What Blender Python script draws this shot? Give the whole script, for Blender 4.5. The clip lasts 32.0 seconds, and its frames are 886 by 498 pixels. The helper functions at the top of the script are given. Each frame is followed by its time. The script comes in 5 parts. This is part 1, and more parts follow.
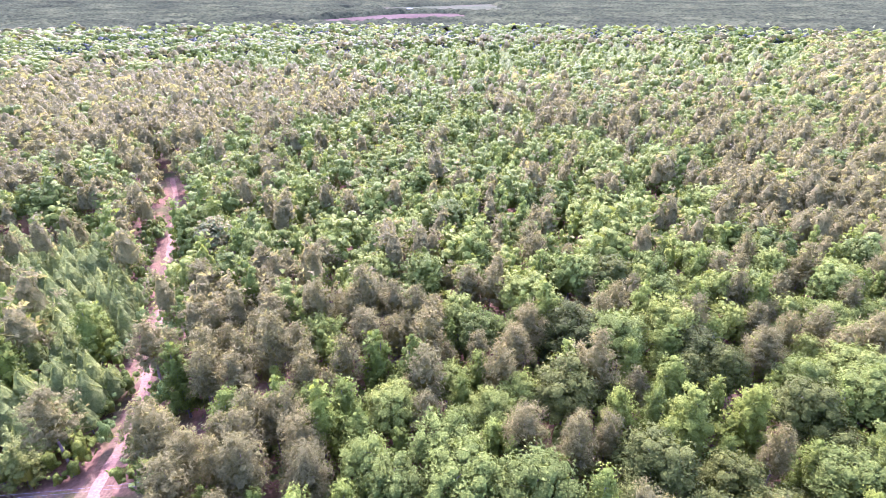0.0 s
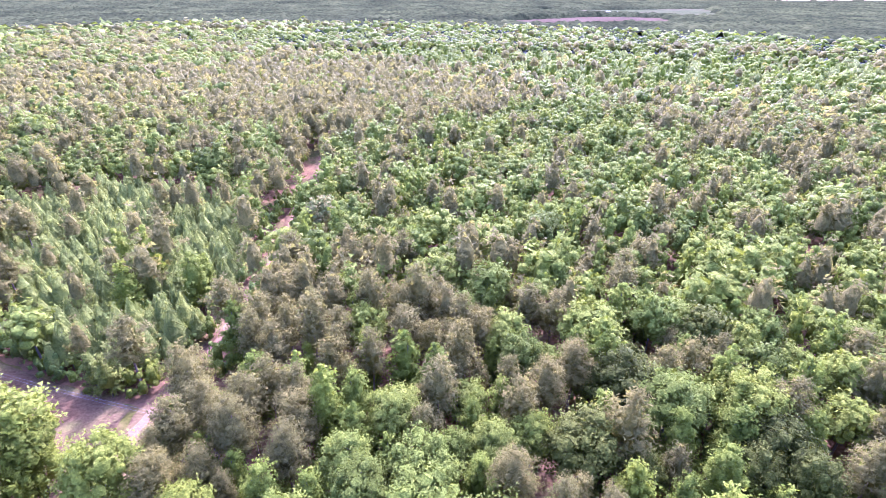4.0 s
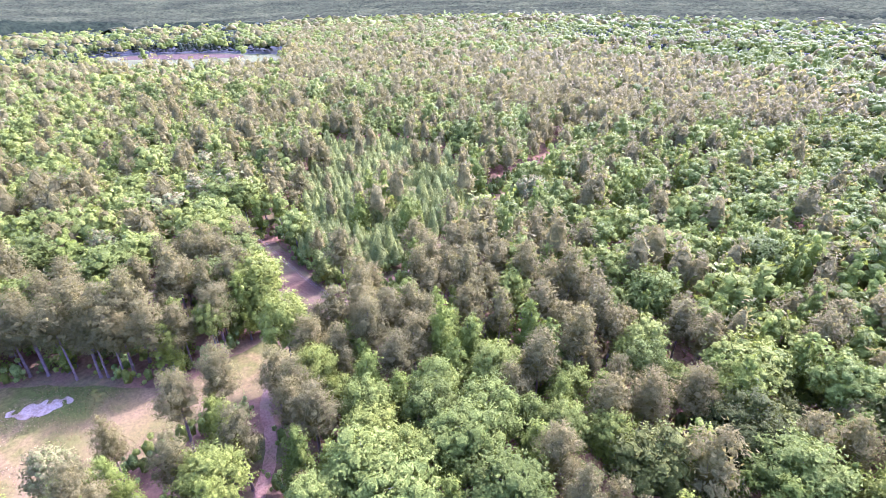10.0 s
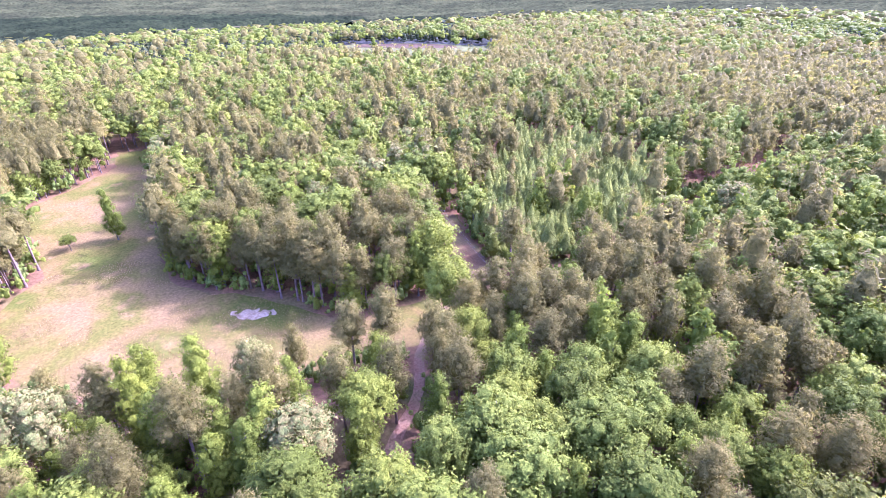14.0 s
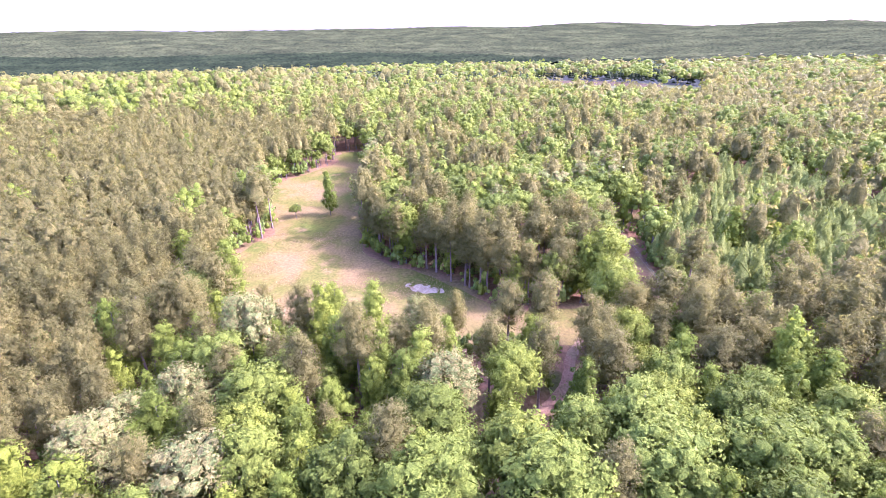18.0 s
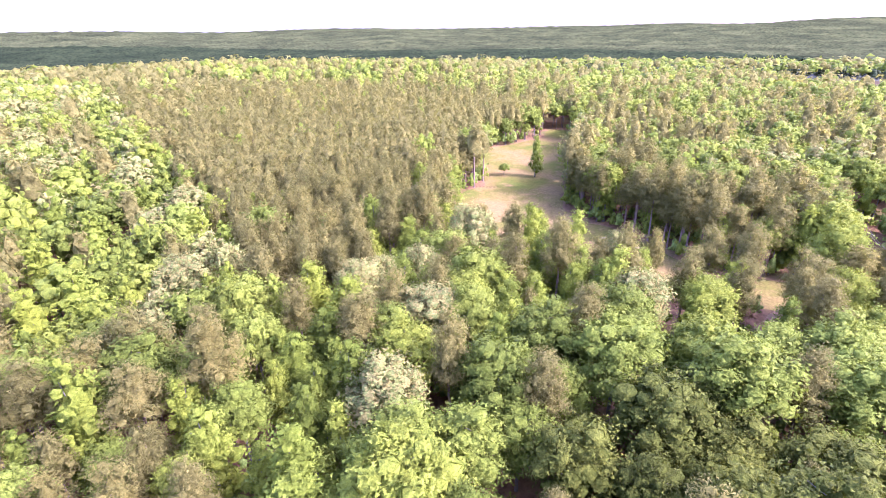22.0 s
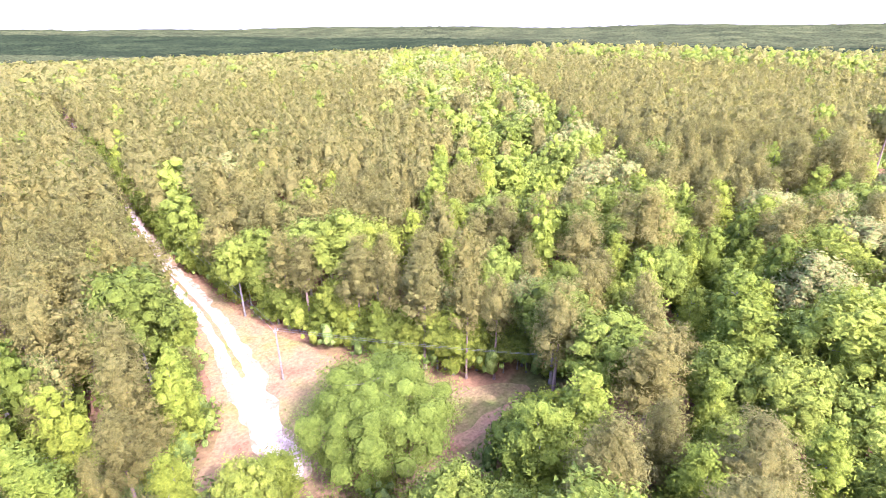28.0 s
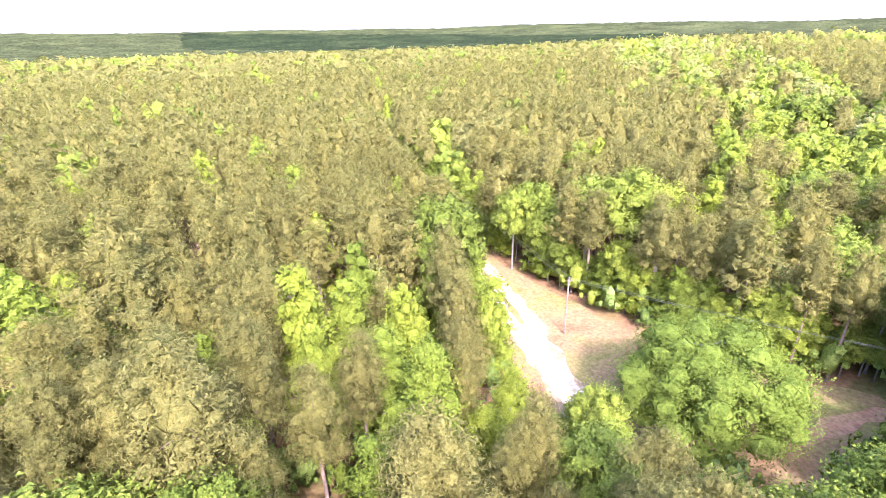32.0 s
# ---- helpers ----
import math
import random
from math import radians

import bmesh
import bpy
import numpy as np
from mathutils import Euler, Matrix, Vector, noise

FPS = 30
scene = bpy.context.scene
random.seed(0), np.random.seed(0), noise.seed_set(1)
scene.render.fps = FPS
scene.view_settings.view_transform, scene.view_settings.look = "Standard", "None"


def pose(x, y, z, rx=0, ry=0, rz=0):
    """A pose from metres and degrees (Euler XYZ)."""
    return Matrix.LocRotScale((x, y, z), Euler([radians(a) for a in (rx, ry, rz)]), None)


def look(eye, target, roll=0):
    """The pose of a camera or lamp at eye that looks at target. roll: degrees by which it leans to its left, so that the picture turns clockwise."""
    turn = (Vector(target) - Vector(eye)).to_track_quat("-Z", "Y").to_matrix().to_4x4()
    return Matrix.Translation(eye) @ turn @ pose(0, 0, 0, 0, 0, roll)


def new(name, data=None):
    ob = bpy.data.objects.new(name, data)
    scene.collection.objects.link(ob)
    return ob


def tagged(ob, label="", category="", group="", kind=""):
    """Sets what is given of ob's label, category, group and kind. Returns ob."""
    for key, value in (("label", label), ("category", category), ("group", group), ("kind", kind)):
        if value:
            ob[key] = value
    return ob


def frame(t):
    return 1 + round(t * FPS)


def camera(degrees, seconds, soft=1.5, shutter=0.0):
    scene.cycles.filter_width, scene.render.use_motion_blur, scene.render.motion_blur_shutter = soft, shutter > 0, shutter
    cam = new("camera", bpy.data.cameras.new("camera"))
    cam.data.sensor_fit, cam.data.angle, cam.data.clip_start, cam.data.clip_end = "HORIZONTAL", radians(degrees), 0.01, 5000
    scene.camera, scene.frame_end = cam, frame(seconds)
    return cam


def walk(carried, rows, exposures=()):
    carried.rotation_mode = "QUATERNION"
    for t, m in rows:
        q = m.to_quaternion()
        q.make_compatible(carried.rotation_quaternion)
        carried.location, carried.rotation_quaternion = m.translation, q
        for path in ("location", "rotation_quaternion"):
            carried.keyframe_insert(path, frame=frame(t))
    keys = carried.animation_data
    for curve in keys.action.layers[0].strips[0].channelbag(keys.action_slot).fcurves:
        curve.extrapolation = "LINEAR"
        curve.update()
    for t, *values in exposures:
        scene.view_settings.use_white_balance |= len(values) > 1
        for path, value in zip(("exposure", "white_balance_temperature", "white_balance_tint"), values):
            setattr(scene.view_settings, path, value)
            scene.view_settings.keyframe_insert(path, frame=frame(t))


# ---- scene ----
import collections

cam = camera(83.2, 32.0, soft=0.65)
EXPOSURES = [(0.0, 3.58, 4960, 67), (6.0, 3.56, 4850, 66), (9.0, 3.51, 4830, 65), (13.0, 3.47, 4930, 66), (19.0, 3.51, 5220, 62), (25.0, 3.58, 5400, 54), (28.5, 3.67, 5530, 43), (32.0, 3.72, 5700, 33)]
PATH = [
    (0, (-16.713, 45.044, 68.376), (-16.211, 46.748, 67.459), 0.3),
    (0.5, (-14.183, 45.122, 68.352), (-13.76, 46.847, 67.434), 0.2),
    (1, (-11.631, 45.214, 68.317), (-11.292, 46.959, 67.399), 0.1),
    (1.5, (-9.107, 45.346, 68.241), (-8.849, 47.105, 67.324), 0.1),
    (2, (-6.633, 45.557, 68.179), (-6.445, 47.325, 67.262), 0.2),
    (2.5, (-4.237, 45.837, 68.201), (-4.117, 47.61, 67.284), 0.4),
    (3, (-1.917, 46.156, 68.237), (-1.87, 47.933, 67.32), 0.6),
    (3.5, (0.398, 46.468, 68.171), (0.362, 48.245, 67.253), 0.9),
    (5.5, (9.467, 48.455, 66.844), (9.08, 50.187, 65.923), 0.4),
    (6, (11.787, 48.573, 66.741), (11.318, 50.284, 65.819), 0.3),
    (6.5, (13.945, 48.537, 66.743), (13.391, 50.221, 65.818), 0.2),
    (7, (15.931, 48.383, 66.836), (15.299, 50.038, 65.909), 0.2),
    (7.5, (17.808, 48.155, 66.962), (17.106, 49.781, 66.033), 0.1),
    (8, (19.536, 47.797, 67.045), (18.762, 49.389, 66.114), -0.0),
    (8.5, (21.019, 47.319, 67.147), (20.168, 48.87, 66.214), -0.1),
    (9, (22.296, 46.806, 67.218), (21.37, 48.311, 66.282), -0.0),
    (9.5, (23.431, 46.247, 67.256), (22.433, 47.705, 66.318), 0.0),
    (10, (24.141, 45.756, 67.16), (23.07, 47.157, 66.218), 0.1),
    (10.5, (24.783, 45.313, 67.03), (23.639, 46.655, 66.086), 0.0),
    (11, (25.325, 44.972, 66.841), (24.122, 46.26, 65.896), -0.0),
    (11.5, (25.761, 44.764, 66.576), (24.498, 45.993, 65.63), -0.2),
    (12, (26.101, 44.685, 66.226), (24.778, 45.849, 65.28), -0.4),
    (12.5, (26.367, 44.7, 65.797), (24.99, 45.797, 64.848), -0.5),
    (13, (26.597, 44.756, 65.313), (25.171, 45.787, 64.363), -0.7),
    (13.5, (26.81, 44.788, 64.802), (25.337, 45.752, 63.851), -0.9),
    (14, (27.022, 44.747, 64.28), (25.499, 45.631, 63.333), -0.9),
    (14.5, (27.263, 44.633, 63.735), (25.695, 45.437, 62.79), -0.8),
    (15, (27.577, 44.473, 63.155), (25.963, 45.209, 62.232), -0.9),
    (15.5, (27.995, 44.281, 62.534), (26.322, 44.946, 61.663), -0.9),
    (17.5, (32.446, 42.902, 58.779), (30.651, 43.257, 57.973), -0.8),
    (18, (34.167, 42.409, 57.847), (32.357, 42.682, 57.041), -0.8),
    (18.5, (36.043, 41.852, 56.943), (34.221, 42.038, 56.138), -0.9),
    (19, (38.078, 41.25, 55.968), (36.248, 41.348, 55.167), -0.9),
    (19.5, (40.294, 40.55, 54.997), (38.461, 40.557, 54.196), -0.8),
    (20, (42.558, 39.851, 54.035), (40.727, 39.768, 53.236), -0.8),
    (20.5, (44.691, 39.245, 53.034), (42.864, 39.083, 52.237), -0.8),
    (21, (46.815, 38.625, 52.046), (44.999, 38.369, 51.248), -0.9),
    (21.5, (49.033, 37.97, 51.173), (47.234, 37.619, 50.373), -0.9),
    (22, (51.31, 37.403, 50.412), (49.529, 36.974, 49.611), -0.9),
    (22.5, (53.583, 36.871, 49.629), (51.825, 36.355, 48.826), -1.0),
    (23, (55.766, 36.309, 48.79), (54.031, 35.719, 47.988), -1.1),
    (23.5, (57.98, 35.71, 47.985), (56.279, 35.032, 47.181), -1.1),
    (24, (60.218, 35.155, 47.171), (58.554, 34.385, 46.369), -1.2),
    (24.5, (62.435, 34.614, 46.283), (60.813, 33.759, 45.485), -1.3),
    (25, (64.609, 33.964, 45.341), (63.029, 33.033, 44.543), -1.2),
    (25.5, (66.715, 33.137, 44.42), (65.175, 32.139, 43.623), -1.1),
    (27.5, (74.799, 28.71, 41.23), (73.483, 27.433, 40.431), -0.6),
    (28, (76.726, 27.377, 40.343), (75.476, 26.035, 39.546), -0.5),
    (28.5, (78.59, 26.039, 39.413), (77.41, 24.633, 38.62), -0.4),
    (29, (80.402, 24.755, 38.452), (79.286, 23.294, 37.663), -0.5),
    (29.5, (82.182, 23.53, 37.481), (81.126, 22.024, 36.695), -0.6),
    (30, (83.965, 22.341, 36.522), (82.979, 20.787, 35.74), -0.6),
    (30.5, (85.713, 21.214, 35.672), (84.8, 19.615, 34.89), -0.6),
    (31, (87.351, 20.204, 34.973), (86.514, 18.566, 34.188), -0.8),
    (31.5, (88.925, 19.106, 34.282), (88.163, 17.433, 33.495), -1.2),
    (32, (90.507, 17.849, 33.6), (89.828, 16.144, 32.806), -1.1),
]
walk(cam, [(t, look(eye, target, roll)) for t, eye, target, roll in PATH],
     exposures=EXPOSURES)

# ---- world and sun ----
SUN_ELEV, SUN_DIR = radians(42.0), Vector((0.10, 0.995, 0.0)).normalized()
world = bpy.data.worlds.new("sky")
scene.world = world
world.use_nodes = True
wn = world.node_tree.nodes
sky = wn.new("ShaderNodeTexSky")
sky.sky_type, sky.sun_disc = "NISHITA", False
sky.sun_elevation, sky.sun_rotation = SUN_ELEV, math.atan2(SUN_DIR.x, SUN_DIR.y)
sky.dust_density, sky.air_density, sky.altitude = 3.4, 0.95, 60
world.node_tree.links.new(sky.outputs[0], wn["Background"].inputs[0])
wn["Background"].inputs[1].default_value = 0.15
sun = new("sun", bpy.data.lights.new("sun", "SUN"))
sun.data.energy, sun.data.angle, sun.data.color = 1.3, radians(0.6), (1.0, 0.94, 0.84)
sun.matrix_world = look((0, 0, 300), Vector((0, 0, 300)) - SUN_DIR * math.cos(SUN_ELEV) - Vector((0, 0, math.sin(SUN_ELEV))))


# ---- materials ----
def material(name):
    m = bpy.data.materials.new(name)
    m.use_nodes = True
    return m, m.node_tree.nodes, m.node_tree.links, m.node_tree.nodes["Principled BSDF"]


def ramp(nodes, stops):
    r = nodes.new("ShaderNodeValToRGB")
    while len(r.color_ramp.elements) < len(stops):
        r.color_ramp.elements.new(0.5)
    for e, (at, c) in zip(r.color_ramp.elements, stops):
        e.position, e.color = at, (*c, 1)
    return r


def noise_node(nodes, links, scale, detail=4.0, rough=0.55):
    g, n = nodes.new("ShaderNodeNewGeometry"), nodes.new("ShaderNodeTexNoise")
    n.inputs["Scale"].default_value, n.inputs["Detail"].default_value, n.inputs["Roughness"].default_value = scale, detail, rough
    links.new(g.outputs["Position"], n.inputs["Vector"])
    return n


def mix(nodes, links, a, b, fac, blend="MIX"):
    x = nodes.new("ShaderNodeMix")
    x.data_type, x.blend_type = "RGBA", blend
    for socket, v in ((x.inputs[6], a), (x.inputs[7], b), (x.inputs[0], fac)):
        if isinstance(v, (int, float)):
            socket.default_value = v
        elif isinstance(v, tuple):
            socket.default_value = (*v, 1)
        else:
            links.new(v, socket)
    return x.outputs[2]


def leaf_material(name, dark, mid, light, flower=None, share=0.0, sheer=0.40, even=0.0, holes=4.5):
    """Foliage: each spray has its own tint, each tree its own, and light passes through."""
    m, n, l, p = material(name)
    g = n.new("ShaderNodeNewGeometry")
    spray = ramp(n, ((0.0, dark), (0.5, mid), (1.0, light)))
    l.new(g.outputs["Random Per Island"], spray.inputs[0])
    own = n.new("ShaderNodeAttribute")
    own.attribute_name = "tint"
    info = n.new("ShaderNodeObjectInfo")
    add = n.new("ShaderNodeMath")
    add.operation = "ADD"
    l.new(own.outputs["Fac"], add.inputs[0]), l.new(info.outputs["Random"], add.inputs[1])
    frac = n.new("ShaderNodeMath")
    frac.operation = "FRACT"
    l.new(add.outputs[0], frac.inputs[0])
    tints = ((0.0, (0.62, 0.66, 0.62)), (0.3, (0.86, 0.90, 0.82)), (0.5, (1.0, 1.0, 0.92)), (0.7, (1.12, 1.08, 0.86)), (0.85, (1.04, 1.08, 1.06)), (1.0, (1.14, 1.12, 1.04)))
    tree = ramp(n, [(at, tuple(q + (1 - q) * even for q in c)) for at, c in tints])
    l.new(frac.outputs[0], tree.inputs[0])
    col = mix(n, l, spray.outputs[0], tree.outputs[0], 1.0, "MULTIPLY")
    if flower:
        pick = n.new("ShaderNodeMath")
        pick.operation = "LESS_THAN"
        pick.inputs[1].default_value = share
        l.new(g.outputs["Random Per Island"], pick.inputs[0])
        col = mix(n, l, col, flower, pick.outputs[0])
    # fine noise darkens specks in the colour to imitate shadows between leaves
    fine = noise_node(n, l, 5.5, 3, 0.75)
    leaf = ramp(n, ((0.36, (0.76, 0.78, 0.76)), (0.5, (1.0, 1.0, 1.0)), (0.64, (1.10, 1.10, 1.08))))
    l.new(fine.outputs[0], leaf.inputs[0])
    col = mix(n, l, col, leaf.outputs[0], 1.0, "MULTIPLY")
    # shaded gaps between leaf clumps, also painted into the colour
    clump = noise_node(n, l, 1.5, 3, 0.6)
    clump_shade = ramp(n, ((0.36, (0.74, 0.76, 0.74)), (0.5, (1.0, 1.0, 1.0)), (0.64, (1.10, 1.09, 1.07))))
    l.new(clump.outputs[0], clump_shade.inputs[0])
    col = mix(n, l, col, clump_shade.outputs[0], 1.0, "MULTIPLY")
    ruffle = n.new("ShaderNodeBump")
    ruffle.inputs["Strength"].default_value, ruffle.inputs["Distance"].default_value = 0.8, 0.3
    swell = n.new("ShaderNodeMath")
    swell.operation, swell.inputs[1].default_value = "MULTIPLY_ADD", 2.2
    l.new(clump.outputs[0], swell.inputs[0]), l.new(fine.outputs[0], swell.inputs[2])
    l.new(swell.outputs[0], ruffle.inputs["Height"]), l.new(ruffle.outputs[0], p.inputs["Normal"])
    l.new(col, p.inputs["Base Color"])
    p.inputs["Roughness"].default_value = 0.62
    p.inputs["Specular IOR Level"].default_value = 0.06
    t, s = n.new("ShaderNodeBsdfTranslucent"), n.new("ShaderNodeMixShader")
    l.new(mix(n, l, col, (1.0, 1.0, 0.7), 1.0, "MULTIPLY"), t.inputs[0])
    s.inputs[0].default_value = sheer
    l.new(p.outputs[0], s.inputs[1]), l.new(t.outputs[0], s.inputs[2])
    # gaps between the leaves
    lace, gaps = noise_node(n, l, holes, 2, 0.7), n.new("ShaderNodeMath")
    gaps.operation, gaps.inputs[1].default_value = "GREATER_THAN", 0.63
    l.new(lace.outputs[0], gaps.inputs[0])
    clear, leafy = n.new("ShaderNodeBsdfTransparent"), n.new("ShaderNodeMixShader")
    l.new(gaps.outputs[0], leafy.inputs[0]), l.new(s.outputs[0], leafy.inputs[1]), l.new(clear.outputs[0], leafy.inputs[2])
    l.new(leafy.outputs[0], n["Material Output"].inputs[0])
    return m


def earth_material(name, stops, scale, fine, bump=0.25, spots=None):
    """Soil, sand or turf: broad patches, fine grain and an uneven surface."""
    m, n, l, p = material(name)
    broad, grain = noise_node(n, l, scale, 5, 0.6), noise_node(n, l, fine, 6, 0.65)
    r = ramp(n, stops)
    l.new(broad.outputs[0], r.inputs[0])
    col = r.outputs[0]
    if spots:
        c, sc, lo, hi = spots
        sn = noise_node(n, l, sc, 4, 0.6)
        mask = ramp(n, ((lo, (0, 0, 0)), (hi, (1, 1, 1))))
        l.new(sn.outputs[0], mask.inputs[0])
        col = mix(n, l, col, c, mask.outputs[0])
    gr = ramp(n, ((0.3, (0.62, 0.62, 0.62)), (0.7, (1.3, 1.3, 1.3))))
    l.new(grain.outputs[0], gr.inputs[0])
    col = mix(n, l, col, gr.outputs[0], 1.0, "MULTIPLY")
    l.new(col, p.inputs["Base Color"])
    p.inputs["Roughness"].default_value = 0.95
    p.inputs["Specular IOR Level"].default_value = 0.0
    b = n.new("ShaderNodeBump")
    b.inputs["Strength"].default_value, b.inputs["Distance"].default_value = bump, 0.25
    l.new(grain.outputs[0], b.inputs["Height"]), l.new(b.outputs[0], p.inputs["Normal"])
    return m


def plain_material(name, colour, rough=0.7, metal=0.0, vary=0.25, scale=3.0):
    m, n, l, p = material(name)
    k = noise_node(n, l, scale, 5)
    r = ramp(n, ((0.3, tuple(c * (1 - vary) for c in colour)), (0.7, tuple(min(1, c * (1 + vary)) for c in colour))))
    l.new(k.outputs[0], r.inputs[0]), l.new(r.outputs[0], p.inputs["Base Color"])
    p.inputs["Roughness"].default_value, p.inputs["Metallic"].default_value = rough, metal
    return m


LEAF = {
    "oak": leaf_material("oak_leaves", (0.136, 0.170, 0.024), (0.158, 0.196, 0.028), (0.183, 0.224, 0.034), sheer=0.28, holes=6.0),
    "gum": leaf_material("gum_leaves", (0.150, 0.190, 0.023), (0.172, 0.217, 0.028), (0.198, 0.247, 0.035), sheer=0.4, holes=5.0),
    "pine": leaf_material("pine_needles", (0.166, 0.155, 0.046), (0.189, 0.176, 0.053), (0.213, 0.198, 0.059), sheer=0.52, even=0.55, holes=8.0),
    "young": leaf_material("young_leaves", (0.170, 0.204, 0.042), (0.198, 0.236, 0.050), (0.228, 0.268, 0.059), sheer=0.38, even=0.3),
    "flower": leaf_material("flowering_leaves", (0.14, 0.165, 0.045), (0.17, 0.20, 0.055), (0.20, 0.23, 0.065), (0.232, 0.212, 0.068), 0.5, sheer=0.3, even=0.5, holes=5.0),
    "red": leaf_material("reddish_leaves", (0.19, 0.125, 0.095), (0.24, 0.15, 0.11), (0.28, 0.18, 0.135)),
    "shrub": leaf_material("shrub_leaves", (0.14, 0.20, 0.045), (0.18, 0.25, 0.055), (0.22, 0.29, 0.075), sheer=0.42),
    "bower": leaf_material("bower_leaves", (0.122, 0.170, 0.024), (0.142, 0.194, 0.028), (0.166, 0.220, 0.034), sheer=0.40, even=0.9, holes=6.0),
    # oak foliage with the crowns' shade put into the leaf colour
    "laurel": leaf_material("shaded_oak_leaves", (0.070, 0.084, 0.012), (0.084, 0.099, 0.015), (0.101, 0.117, 0.019), sheer=0.26, even=0.2, holes=6.0),
    # far foliage with cloud shade put into the leaf colour
    "cedar": leaf_material("dimmed_leaves", (0.034, 0.048, 0.020), (0.042, 0.058, 0.024), (0.052, 0.068, 0.028), sheer=0.15),
    "sedge": leaf_material("dry_grass", (0.26, 0.17, 0.10), (0.31, 0.20, 0.12), (0.36, 0.26, 0.16)),
}
BARK = {
    "pine": plain_material("pine_bark", (0.15, 0.105, 0.08), 0.9, 0, 0.35, 2.0),
    "oak": plain_material("grey_bark", (0.105, 0.095, 0.08), 0.9, 0, 0.35, 2.0),
    "dead": plain_material("weathered_wood", (0.30, 0.265, 0.24), 0.85, 0, 0.25, 2.0),
}
FLOOR = earth_material("forest_floor", ((0.3, (0.10, 0.060, 0.030)), (0.5, (0.16, 0.095, 0.050)), (0.7, (0.10, 0.10, 0.030))), 0.06, 1.3,
                       spots=((0.075, 0.08, 0.024), 0.05, 0.54, 0.66))


def far_cover(m):
    """Far ground takes a canopy colour, dimmed for crown shade and greyed for haze."""
    n, l = m.node_tree.nodes, m.node_tree.links
    p = n["Principled BSDF"]
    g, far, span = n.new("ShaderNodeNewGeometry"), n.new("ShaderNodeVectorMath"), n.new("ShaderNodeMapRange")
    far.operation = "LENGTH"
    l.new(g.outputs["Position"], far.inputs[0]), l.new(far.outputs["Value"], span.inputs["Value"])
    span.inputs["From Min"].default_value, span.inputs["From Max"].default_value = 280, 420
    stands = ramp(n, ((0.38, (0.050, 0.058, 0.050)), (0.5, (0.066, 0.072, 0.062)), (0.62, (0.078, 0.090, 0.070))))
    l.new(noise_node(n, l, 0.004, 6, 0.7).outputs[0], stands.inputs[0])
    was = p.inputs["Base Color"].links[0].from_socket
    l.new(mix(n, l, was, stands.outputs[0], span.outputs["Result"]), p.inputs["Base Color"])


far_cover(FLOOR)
FLOOR.node_tree.nodes["Principled BSDF"].inputs["Specular IOR Level"].default_value = 0.0
TURF = earth_material("clearing_turf", ((0.38, (0.146, 0.105, 0.042)), (0.47, (0.130, 0.100, 0.034)), (0.54, (0.097, 0.092, 0.022)), (0.65, (0.069, 0.085, 0.016))), 0.06, 1.6,
                      spots=((0.152, 0.108, 0.043), 0.12, 0.58, 0.70))
VERGE = earth_material("needle_litter", ((0.3, (0.095, 0.056, 0.030)), (0.5, (0.125, 0.082, 0.043)), (0.72, (0.15, 0.138, 0.046))), 0.14, 2.0)
ROADSIDE = earth_material("dry_roadside", ((0.3, (0.132, 0.076, 0.040)), (0.45, (0.165, 0.114, 0.058)), (0.56, (0.149, 0.119, 0.050)), (0.68, (0.099, 0.109, 0.030))), 0.16, 2.2)
CLAY = earth_material("clay_track", ((0.3, (0.165, 0.090, 0.050)), (0.5, (0.215, 0.135, 0.080)), (0.7, (0.16, 0.125, 0.055))), 0.35, 2.5)
SAND = earth_material("white_sand", ((0.32, (0.259, 0.194, 0.144)), (0.5, (0.338, 0.281, 0.223)), (0.65, (0.403, 0.346, 0.288))), 0.45, 3.0, 0.2)
SHOULDER = earth_material("sandy_shoulder", ((0.36, (0.165, 0.118, 0.066)), (0.5, (0.215, 0.168, 0.104)), (0.64, (0.27, 0.215, 0.145))), 0.7, 3.0)
FIELD = earth_material("pasture", ((0.3, (0.046, 0.056, 0.024)), (0.5, (0.058, 0.066, 0.030)), (0.7, (0.074, 0.066, 0.038))), 0.006, 0.2, 0.05)
SCRUB = earth_material("low_scrub", ((0.35, (0.085, 0.085, 0.035)), (0.65, (0.10, 0.12, 0.045))), 0.05, 0.8, 0.3)
TAN = earth_material("bare_field", ((0.35, (0.058, 0.043, 0.027)), (0.65, (0.078, 0.060, 0.038))), 0.01, 0.3, 0.05)


# ---- ground ----
def bell(x, y, cx, cy, r):
    return np.exp(-((x - cx) ** 2 + (y - cy) ** 2) / (r * r))


def height(x, y):
    """The lie of the land."""
    x, y = np.asarray(x, float), np.asarray(y, float)
    d = np.hypot(x, y)
    z = -4.2 * bell(x, y, 70, -30, 75) + 12.0 * bell(x, y, -330, -230, 230) + 2.0 * bell(x, y, -120, -180, 120)
    west = 0.5 - 0.5 * np.tanh((y * 0.8 + x + 100) / 500)
    out = np.clip((d - 520) / 900, 0, 1)
    z = z - 34 * west * out * out * (3 - 2 * out)
    far = np.clip((d - 1700) / 2300, 0, 1)
    z = z + far * far * (3 - 2 * far) * (60 * west + 40) * (0.86 + 0.10 * np.sin(x / 420 + 1.0) * np.cos(y / 510) + 0.07 * np.sin((x + 0.6 * y) / 230))
    z = z + 7 * np.sin(x / 310 + 0.7) * np.cos(y / 270) * np.clip((d - 500) / 800, 0, 1)
    return z


def ground_z(x, y):
    return float(height(x, y))


